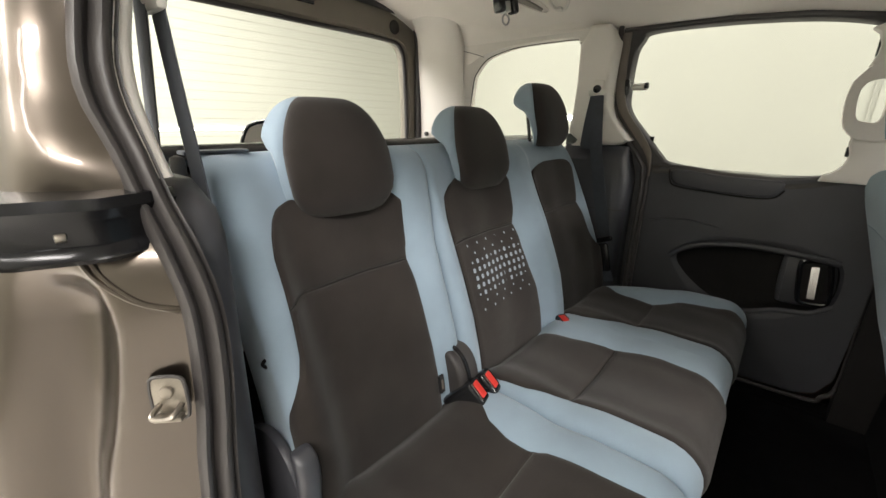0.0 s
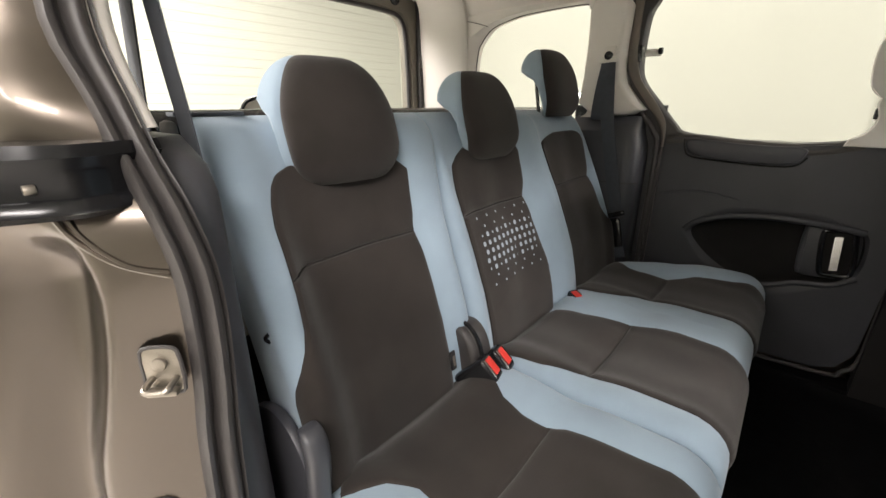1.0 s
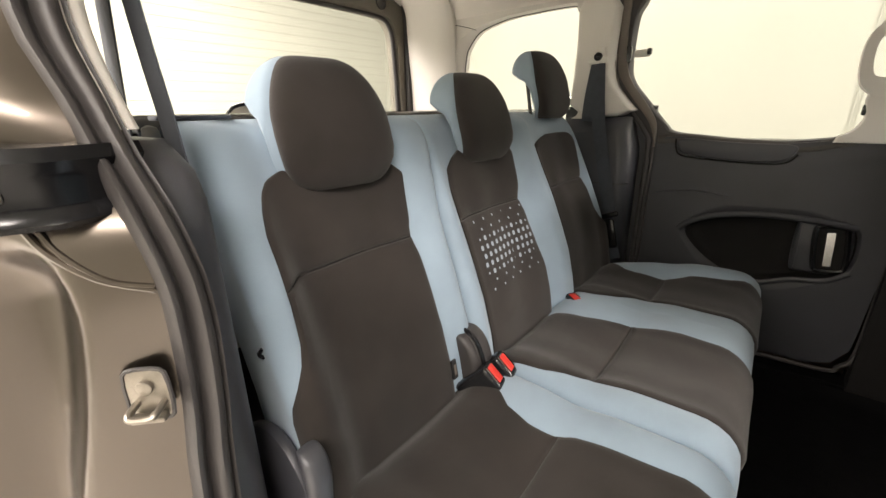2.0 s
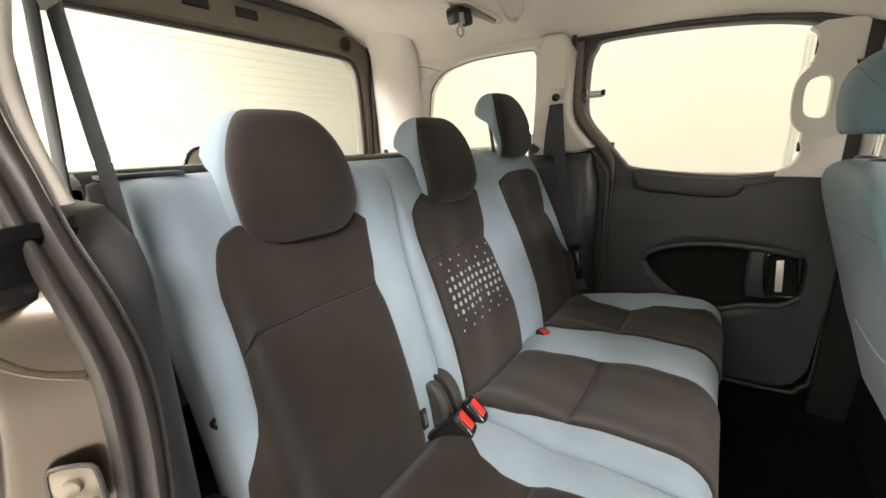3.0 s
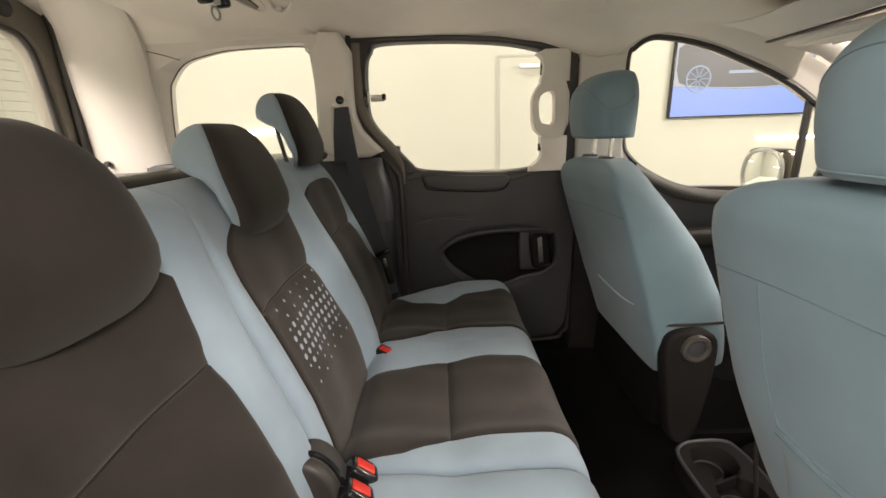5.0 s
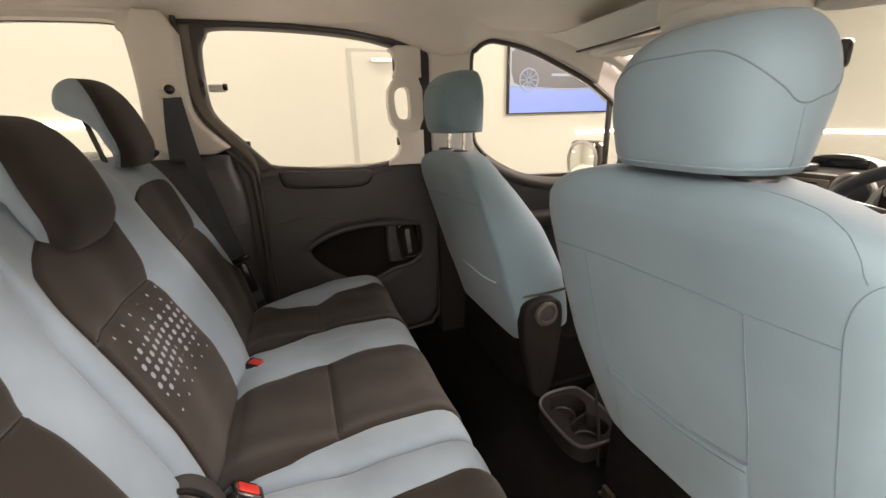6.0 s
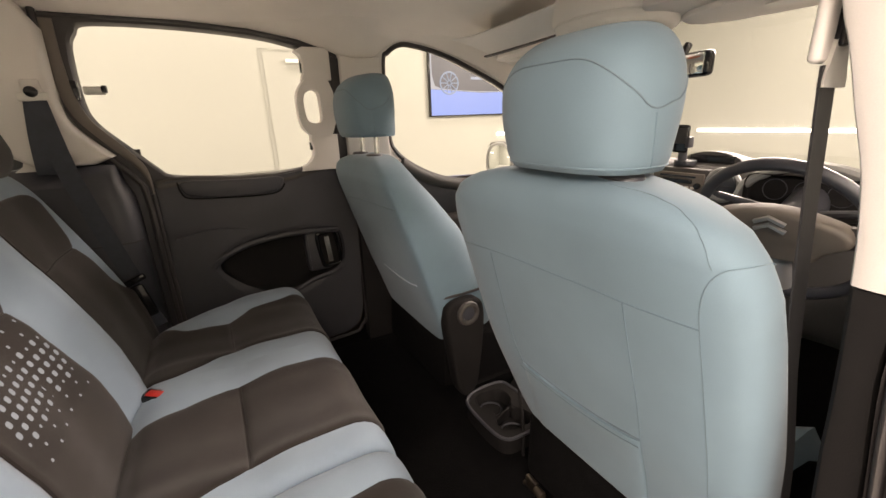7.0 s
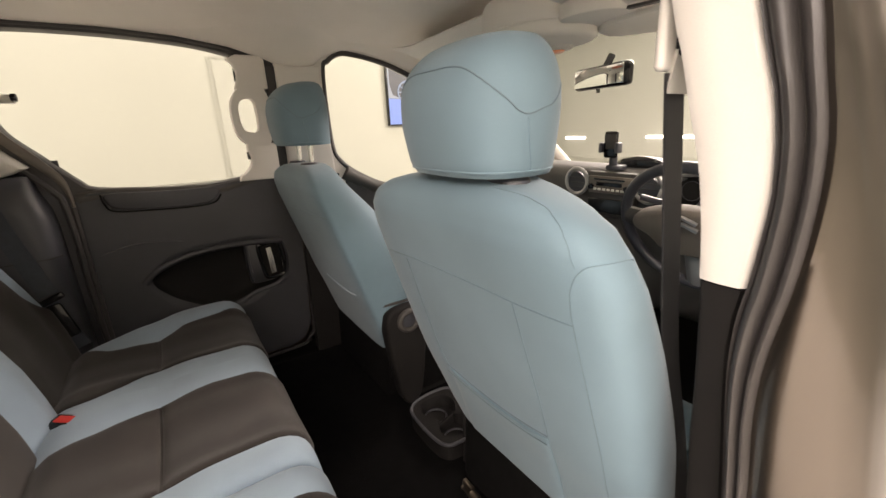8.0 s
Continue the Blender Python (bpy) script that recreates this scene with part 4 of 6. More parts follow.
FAR = (half([(0.66, 0.225), (1.28, 0.225)],
            [(0.70, 0.168), (0.76, 0.170), (0.82, 0.180), (0.95, 0.196), (1.05, 0.197), (1.12, 0.198), (1.16, 0.190), (1.185, 0.165), (1.20, 0.115), (1.208, 0.070)],
            [(0.0, 0.200), (0.09, 0.215), (0.115, 0.216), (0.18, 0.190), (0.225, 0.150), (0.25, 0.137), (0.28, 0.132), (0.38, 0.152), (0.44, 0.150), (0.55, 0.140), (0.75, 0.135)], b0=0.165, b1=0.210, low=0.034, curl=0.0, cedge=0.225, ccurl=0.0),
       half([(0.66, 0.195), (0.90, 0.195), (1.03, 0.188), (1.10, 0.182), (1.19, 0.170), (1.22, 0.160), (1.28, 0.145)],
            [(0.70, 0.194), (0.86, 0.194), (0.885, 0.172), (0.91, 0.150), (0.95, 0.132), (1.03, 0.120), (1.09, 0.120), (1.14, 0.132), (1.175, 0.136), (1.19, 0.128), (1.20, 0.108), (1.208, 0.070)],
            [(0.0, 0.200), (0.075, 0.200), (0.103, 0.150), (0.13, 0.108), (0.162, 0.090), (0.25, 0.086), (0.315, 0.126), (0.43, 0.141), (0.47, 0.156), (0.55, 0.150), (0.75, 0.140)], b0=0.125, b1=0.165, top=0.012, low=0.014, cedge=0.246, ccurl=0.020, clift=0.022))


def back_x(dy, z, sides):
    """Front surface of a rear backrest at dy from its centre line."""
    q, a = sides[dy > 0], abs(dy)
    edge = lerp_table(q["edge"], z)[0]
    proud = q["top"] + (q["low"] - q["top"]) * smooth((1.20 - z) / 0.18)
    x = lerp_table(BACKX, z)[0] + proud * smooth((a - q["b0"]) / (q["b1"] - q["b0"]))
    x -= 0.009 * math.exp(-((z - 1.05) / 0.025) ** 2) * (1 - smooth((a - 0.12) / 0.05)) + 0.006 * (1 - smooth(a / 0.10))
    x += 0.0022 * noise.noise((dy * 10, z * 8, proud * 90)) * smooth((edge - a) / 0.05)
    e = min(1.0, max(0.0, (a - edge + 0.032) / 0.032))
    return x - q["curl"] * (1 - math.sqrt(1 - e * e))


def across(n, left, right):
    """n + 1 places from left to right, closer together near both ends."""
    return [left + (right - left) * (0.5 - 0.5 * math.cos(math.pi * i / n)) for i in range(n + 1)]


def rear_back(sides):
    secs = []
    for k in range(41):
        z = 0.66 + 0.615 * k / 40
        f = max(0.0, (z - 1.215) / 0.06)
        sink = 0.045 * (1 - math.sqrt(max(0.0, 1 - f * f)))
        le, re = lerp_table(sides[0]["edge"], z)[0], lerp_table(sides[1]["edge"], z)[0]
        xb = lerp_table(BACKX, z)[0] - 0.095 + sink * 0.8
        secs.append([(back_x(dy, z, sides) - sink, dy, z) for dy in across(32, -le, re)] + [(xb, re - 0.3 * sides[1]["curl"], z), (xb - 0.006, 0, z), (xb, 0.3 * sides[0]["curl"] - le, z)])
    return loft(secs)


def border(sides, key):
    """Rows (place along, left border, right border) of a dark panel."""
    rows = sorted({q[0] for side_ in sides for q in side_[key]})
    return [(v, -lerp_table(sides[0][key], v)[0], lerp_table(sides[1][key], v)[0]) for v in rows]


def cush_z(dy, x, sides):
    q, a = sides[dy > 0], abs(dy)
    z = 0.752 - 0.010 * math.exp(-((x + 0.22) / 0.05) ** 2) - 0.012 * smooth((-0.36 - x) / 0.08) - 0.020 * smooth((-0.402 - x) / 0.045) + 0.0016 * noise.noise((x * 11, dy * 9, 3.1))
    z += q["clift"] * (smooth((x + 0.44) / 0.32) if q["clift"] > 0.02 else 1.0) * smooth((a - 0.10) / 0.07) - 0.006 * (1 - smooth(a / 0.1))
    e = min(1.0, max(0.0, (a - q["cedge"] + 0.034) / 0.034))
    return z - q["ccurl"] * (1 - math.sqrt(1 - e * e))


def cush_place(dy, v, h, sides):
    """Along v: over the top from the crease to the front, then round and down the front."""
    x = -0.47 + v
    side_dy = dy
    if dy > 0 and sides[1]["clift"] > 0.02:
        side_dy *= 0.62 + 0.38 * smooth((x + 0.40) / 0.22)
    xe = -0.035
    if x <= xe:
        return Vector((x, side_dy, cush_z(dy, x, sides) + h))
    a = (x - xe) / 0.075
    drop = cush_z(dy, xe, sides)
    if a <= math.pi / 2:
        return Vector((xe + (0.075 + h) * math.sin(a), dy, drop - 0.075 + (0.075 + h) * math.cos(a)))
    d = (a - math.pi / 2) * 0.075
    return Vector((xe + 0.075 + h - 0.25 * d, dy, drop - 0.075 - d))


def rear_cushion(sides):
    vs = [0.43 * i / 24 for i in range(25)] + [0.43 + 0.28 * i / 14 for i in range(1, 15)]
    dys = across(28, -sides[0]["cedge"], sides[1]["cedge"])
    n = len(dys) - 1
    bm = bmesh.new()
    grid = [[bm.verts.new(cush_place(d, v, 0, sides)) for d in dys] for v in vs]
    for a in range(len(vs) - 1):
        for b in range(n):
            bm.faces.new((grid[a][b], grid[a][b + 1], grid[a + 1][b + 1], grid[a + 1][b]))
    # skirt down to the seat pan
    for col in (0, n):
        low = [bm.verts.new((r[col].co.x - 0.01, r[col].co.y * 0.97, 0.57)) for r in grid[:34]]
        for a in range(33):
            bm.faces.new((grid[a][col], grid[a + 1][col], low[a + 1], low[a]))
    return bm


def headrest():
    """Comma-shaped headrest: dark front pad and blue shell; origin at the bottom of its front face."""
    H, NF, FD = 0.205, 18, 0.030
    levels = [0, 0.003, 0.010, 0.022, 0.040, 0.060, 0.085, 0.110, 0.1195, 0.1205, 0.135, 0.150, 0.164, 0.176, 0.186, 0.194, 0.200, 0.2035, 0.205]
    fronts, rears = [], []
    for h in levels:
        f = h / H
        e0 = max(0.0, 1 - h / 0.065)
        e1 = min(1.0, max(0.0, (h - 0.088) / 0.117))
        cap = max(0.0, 1 - e1 ** 2.5) ** 0.42
        low = math.sqrt(max(0.0, 1 - e0 * e0))
        w = (0.104 + 0.004 * math.sin(math.pi * f) - 0.008 * smooth((f - 0.45) / 0.5)) * (0.66 + 0.34 * low) * (0.30 + 0.70 * cap)
        cheek = 0.011 * (0.45 + 0.55 * smooth(h / 0.04)) * (0.4 + 0.6 * cap)
        xf = -0.055 * f - 0.030 * e0 ** 2 - 0.046 * (1 - cap)
        depth = 0.055 + 0.061 * smooth((h - 0.100) / 0.042) ** 0.7 - (0.055 * (1 - cap) if h > 0.12 else 0.0)
        fd = FD * (0.7 + 0.3 * cap)
        xb = -0.055 * f - depth + 0.012 * e0
        if xb > xf - fd - 0.012:
            xb = xf - fd - 0.012
        row = []
        for j in range(NF + 1):
            a = -math.pi / 2 + math.pi * j / NF
            row.append(Vector((xf - fd + fd * max(0.0, math.cos(a)) ** 0.62, w * math.copysign(abs(math.sin(a)) ** 0.62, a), h)))
        fronts.append(row)
        r = min(0.02, (xf - fd - xb) * 0.6, w * 0.5)
        ws_ = w + cheek
        side = [Vector((xf - fd, w - 0.003, h)), Vector((xf - fd - 0.003, w + cheek * 0.5, h)), Vector((xf - fd - 0.010, ws_, h)) if xf - fd - 0.010 > xb + r else Vector((xb + r, ws_, h)), Vector((xb + r, ws_ * 0.99, h))]
        side += [Vector((xb + r - r * math.sin(b), ws_ * 0.99 - r + r * math.cos(b), h)) for b in [math.pi / 2 * q / 4 for q in range(1, 5)]]
        rears.append(side + [Vector((p.x, -p.y, p.z)) for p in reversed(side)])
    shell = loft([[p + Vector((-0.004, 0, 0)) for p in fr[1:-1]] + re_ for fr, re_ in zip(fronts, rears)])
    pad = loft([fr + [Vector((fr[0].x - 0.006, y * fr[-1].y * 0.96, fr[0].z)) for y in (1, 0, -1)] for fr in fronts])
    return shell, pad


def rear_seat(seat, yc, sides, raised, dots=False):
    """One place of the rear bench under the thing seat, with its centre line at yc."""
    def put(name, bm, mat, parent=None, label="", angle=40):
        ob = part(name, bm, mat, parent or seat, label, angle)
        if parent is None:
            ob.location.y = yc
        return ob
    back = put("backrest", rear_back(sides), BLUE, None, "light blue fabric backrest with side bolsters")
    tab = border(sides, "panel")
    surf = lambda u, v, h: (back_x(u, v, sides) + h * 0.93 + 0.002, u, v + h * 0.4)
    put("panel_base", band(surf, tab, 0.72, 1.20, 30, 20, 0.0006, 0.006), DARK, back, "dark brown woven fabric panel")
    sl_, sr_ = [v * 0.90 for v in lerp_table(tab, 1.05)]
    put("seam", tube([surf(sl_ + (sr_ - sl_) * i / 24, 1.05, 0.0004) for i in range(25)], 0.0015, 6), SEAMD, back)
    put("upper_panel", band(surf, tab, 1.0512, 1.208, 34, 22, 0.007, 0.009), DARK, back, "dark brown woven fabric panel")
    put("lower_panel", band(surf, tab, 0.705, 1.0488, 54, 22, 0.009, 0.011), DARK, back, "dark brown woven fabric panel")
    if dots:
        bm = bmesh.new()

        def dot(u, v, r):
            pts = [(u + r * a, v + r * b) for a, b in ((1, -0.55), (1, 0.55), (0.55, 1), (-0.55, 1), (-1, 0.55), (-1, -0.55), (-0.55, -1), (0.55, -1))]
            vs = [bm.verts.new(surf(p[0], p[1], 0.0082)) for p in pts]
            bm.faces.new(vs)
        dz = 0.0192
        for r in range(9):
            v = 1.035 - dz * r * 0.985
            x0 = -0.139
            for c in range(11):
                u = x0 + 0.0222 * c
                big, small = 0.0053, 0.0027
                if r in (0, 8) and c % 2 == 0:
                    dot(u + 0.004, v, small)
                elif r in (1, 7) and c % 2 == 1:
                    dot(u, v, small)
                elif r in (2, 6):
                    dot(u, v, big if c % 2 == 1 else small)
                elif r in (3, 4, 5):
                    dot(u + (0.004 if r == 4 else 0), v, big)
        put("dot_print", bm, DOT, back, "pattern of small pale grey-blue printed dots")["kind"] = "stuff"
    cu = put("cushion", rear_cushion(sides), BLUE, None, "light blue fabric seat cushion")
    tb = border(sides, "cushion")
    over = lambda u, v, h: cush_place(u, v, h, sides)
    put("panel_base", band(over, tb, 0.02, 0.66, 30, 20, 0.0012, 0.006), DARK, cu, "dark brown woven fabric panel")
    put("rear_panel", band(over, tb, 0.0, 0.2482, 30, 22, 0.006, 0.014), DARK, cu, "dark brown woven fabric panel")
    put("front_panel", band(over, tb, 0.2518, 0.70, 40, 22, 0.009, 0.022), DARK, cu, "dark brown woven fabric panel")
    put("base", box((-0.20, 0, 0.53), (0.44, 0.40, 0.10), 0.02), BLACKP)
    put("leg", box((-0.35, -0.15, 0.45), (0.05, 0.04, 0.10), 0.008), BLACKP)
    put("leg", box((-0.35, 0.15, 0.45), (0.05, 0.04, 0.10), 0.008), BLACKP)
    put("leg", box((-0.06, -0.15, 0.45), (0.05, 0.04, 0.10), 0.008), BLACKP)
    put("leg", box((-0.06, 0.15, 0.45), (0.05, 0.04, 0.10), 0.008), BLACKP)
    sh, fr = headrest()
    up = Vector((-0.538, 0, 1.165)) + Vector((-0.032, 0, 0.090)) * raised
    m = Matrix.Translation(up)
    if sides is NEAR:
        m = m @ Matrix.Translation((-0.05, 0, 0)) @ Matrix.Rotation(radians(-4), 4, "Z") @ Matrix.Translation((0.05, 0, 0))
    sh.transform(m)
    fr.transform(m)
    hr = put("headrest", sh, BLUE, None, "light blue headrest shell", 50)
    put("pad", fr, DARK, hr, "dark brown woven fabric pad", 50)
    for y in (-0.06, 0.06):
        put("post", tube([up + Vector((-0.115, y, 0.13)), Vector((-0.655, y, 1.22))], 0.006, 8), GLOSSB, hr)
    if sides is NEAR:
        put("side_loop", tube(spline([(-0.505, -HALF + 0.001, 0.985), (-0.508, -HALF - 0.004, 0.978), (-0.505, -HALF + 0.001, 0.971)], 8), 0.003, 6), GLOSSB, back)
    return seat


single = thing("bench_seat", "light blue and dark brown rear seat beside the open door", "seat", "rear bench seats", at=(0, -0.45, 0))
rear_seat(single, 0.0, NEAR, 0.0)
double = thing("bench_seat", "two-place light blue and brown bench with dotted panel and raised headrest", "seat", "rear bench seats")
rear_seat(double, 0.0, MIDDLE, 0.0, dots=True)
rear_seat(double, 0.45, FAR, 1.0)

# hinge covers, tag, buckles
def hinge_cover(y, label):
    h = thing("seat_hinge_cover", label, "hinge cover", "hinge covers")
    o = chaikin([(-0.51, 0.65), (-0.40, 0.65), (-0.395, 0.77), (-0.415, 0.835), (-0.455, 0.86), (-0.50, 0.83)], 2)
    part("cover", prism(o, y - 0.022, y + 0.024, bevel=0.012, seg=4), RUBBER, h)
    part("inner_cover", prism([(-0.458 + (a + 0.455) * 0.95, 0.75 + (b - 0.75) * 0.96) for a, b in o], y - 0.040, y - 0.012, bevel=0.010, seg=3), RUBBER, h)
    part("rim", tube([(a, y - 0.016, b) for a, b in o], 0.005, 6, True, up=(0, 1, 0)), GLOSSB, h)
    return h


hinge_cover(-0.266, "black plastic hinge cover between the seats")
lv = thing("seat_lever", "black plastic folding lever on the seat side", "lever")
arm = spline([(-0.405, -0.690, 0.62), (-0.394, -0.690, 0.74), (-0.384, -0.690, 0.82), (-0.380, -0.690, 0.862), (-0.386, -0.690, 0.888), (-0.396, -0.690, 0.900)], 26)
wide = [0.85 + 0.15 * smooth(i / 8) if i < 18 else math.sqrt(max(0.02, 1 - ((i - 17.5) / 8.2) ** 2)) for i in range(26)]
part("arm", loft([[(p.x + 0.013 * w * math.cos(a), p.y + 0.017 * math.copysign(abs(math.sin(a)) ** 0.6, math.sin(a)) * (0.55 + 0.45 * w), p.z) for a in [2 * math.pi * i / 16 for i in range(16)]] for p, w in zip(arm, wide)]), BLACKP, lv)
part("cover", prism(chaikin([(-0.60, 0.60), (-0.39, 0.60), (-0.40, 0.78), (-0.44, 0.855), (-0.50, 0.875), (-0.57, 0.84), (-0.60, 0.76)], 2), -0.692, -0.674, bevel=0.006), BLACKP, lv)
tg2 = thing("fabric_tag", "small black sewn fabric tag with plain marks", "tag")
part("flap", box((-0.436, -0.338, 0.795), (0.005, 0.014, 0.040), 0.001, m=Matrix.Rotation(radians(-10), 4, "Y")), WEBD, tg2)
part("mark", box((-0.4328, -0.338, 0.795), (0.001, 0.006, 0.022), 0.0, m=Matrix.Rotation(radians(-10), 4, "Y")), HUBP, tg2)


def buckle(m, label, group="rear belt buckles"):
    b = thing("belt_buckle", label, "belt buckle", group)
    b.matrix_world = m
    part("body", box((-0.008, 0, -0.002), (0.094, 0.040, 0.058), 0.009, 3), GLOSSB, b)
    part("edge", box((0.0365, -0.0125, 0.001), (0.006, 0.002, 0.040), 0.0005), STEEL, b)
    part("button", box((0.0365, 0.001, 0.001), (0.010, 0.020, 0.038), 0.003), RED, b, "red release button")
    part("latch_slot", box((0.0375, 0.0135, 0.001), (0.004, 0.003, 0.034)), GLOSSB, b)
    part("stalk", tube(spline([(-0.035, 0, 0), (-0.07, 0, -0.012), (-0.11, 0, -0.05)], 8), 0.011, 8), WEB, b)
    return b


buckle(pose(-0.397, -0.295, 0.758, 0, -45, 12), "black belt buckle with red button")
buckle(pose(-0.397, -0.249, 0.758, 0, -45, 12), "black belt buckle with red button")
along_, up_ = Vector((0.80, -0.58, -0.06)).normalized(), Vector((0.10, -0.15, 1.0))
up_ = (up_ - along_ * up_.dot(along_)).normalized()
FB = Matrix((up_, along_.cross(up_), along_)).transposed().to_4x4()
buckle(Matrix.Translation((-0.392, 0.194, 0.7255)) @ FB, "black belt buckle with red button sunk into the seat")

# ---- rear belts ----
def rear_belt(s, label):
    b = thing("seat_belt", label, "seat belt", "rear seat belts")
    ax, ay = (-0.553, 0.664) if s > 0 else (-0.585, 0.714)
    az = 0.0 if s > 0 else 0.022
    anchor = part("anchor", box((ax, s * ay, 1.440 + az), (0.066 if s > 0 else 0.054, 0.014, 0.022), 0.006), WHITEP, b, "pale plastic belt guide")
    part("bolt", cyl((ax, s * (ay - 0.006), 1.452 + az), 0.014, 0.014, "y", 16, 0.003), GLOSSB, anchor)
    part("hanger", box((ax, s * (ay + 0.004), 1.46 + az), (0.040, 0.010, 0.045), 0.005), CREAM, anchor)
    if s > 0:
        pts = spline([(-0.550, 0.660, 1.43), (-0.531, 0.655, 1.255), (-0.510, 0.654, 1.155), (-0.486, 0.653, 1.050), (-0.454, 0.651, 0.92)], 24)
        part("webbing", sweep(pts, rect(0.002, 0.046), up=(1, 0, 0.2)), WEB, b)
        part("webbing", sweep(spline([(-0.556, 0.664, 1.43), (-0.568, 0.6635, 1.34), (-0.574, 0.6635, 1.262), (-0.576, 0.672, 1.24)], 12), rect(0.002, 0.040), up=(1, 0, 0)), WEB, b)
        tn = part("tongue", box((-0.452, 0.647, 0.905), (0.066, 0.014, 0.018), 0.005, m=Matrix.Rotation(radians(-22), 4, "Y")), GLOSSB, b)
        part("stop", box((-0.446, 0.646, 0.835), (0.052, 0.018, 0.11), 0.008, m=Matrix.Rotation(radians(-14), 4, "Y")), GLOSSB, tn)
        part("lower_webbing", sweep(spline([(-0.465, 0.648, 0.90), (-0.445, 0.65, 0.82), (-0.42, 0.655, 0.74)], 8), rect(0.004, 0.052), up=(1, 0, 0.3)), WEB, b)
    else:
        pts = spline([(-0.584, -0.711, 1.455), (-0.566, -0.710, 1.35), (-0.548, -0.709, 1.262), (-0.53, -0.712, 1.17), (-0.53, -0.725, 1.05), (-0.53, -0.730, 0.80)], 24)
        part("webbing", sweep(pts, rect(0.002, 0.044), up=(1, 0, 0.2)), WEB, b)
        part("webbing", sweep([(-0.607, -0.720, 1.52), (-0.617, -0.720, 1.45), (-0.650, -0.722, 1.30), (-0.66, -0.722, 1.25)], rect(0.002, 0.044), up=(1, 0, 0)), WEB, b)


rear_belt(1, "grey webbing seat belt hanging from the pillar")
rear_belt(-1, "grey webbing seat belt beside the open door")

# top strap on the near backrest
ts = thing("pull_strap", "black flat pull strap on top of the backrest", "strap")
part("strap", box((-0.675, -0.635, 1.279), (0.03, 0.10, 0.006), 0.002), WEB, ts)

# ---- front seats ----
FBX = [(0.50, 0.425), (0.60, 0.396), (0.70, 0.363), (0.79, 0.334), (0.86, 0.308), (0.95, 0.280), (1.03, 0.254), (1.12, 0.225), (1.17, 0.209), (1.21, 0.199), (1.24, 0.200), (1.256, 0.208), (1.266, 0.220), (1.272, 0.238)]
FBW = [(0.50, 0.163, 0.244), (0.57, 0.173, 0.254), (0.65, 0.209, 0.266), (0.72, 0.243, 0.274), (0.80, 0.267, 0.279), (0.90, 0.282, 0.280), (1.00, 0.282, 0.278), (1.10, 0.277, 0.276), (1.166, 0.273, 0.272), (1.206, 0.260, 0.259), (1.23, 0.241, 0.240), (1.246, 0.214, 0.213), (1.257, 0.184, 0.183), (1.266, 0.143, 0.142), (1.272, 0.092, 0.091)]


def fb_rear(dy, z, s):
    """Rear surface of a front backrest; s = side of the door (the outer half-width)."""
    wi, wo = lerp_table(FBW, z)
    w = wo if dy * s > 0 else wi
    f = min(1.0, abs(dy) / w)
    x = lerp_table(FBX, z)[0]
    corner, power = (0.022, 5.0) if (s > 0 and dy * s < 0) else (0.070, 7.0)
    return x + corner * (1 - max(0.0, 1 - f ** power) ** 0.29)


def fb_front(z):
    return lerp_table(FBX, z)[0] + lerp_table([(0.5, 0.24), (0.90, 0.25), (1.05, 0.215), (1.15, 0.165), (1.20, 0.135), (1.24, 0.110), (1.256, 0.098), (1.266, 0.085), (1.272, 0.065)], z)[0]


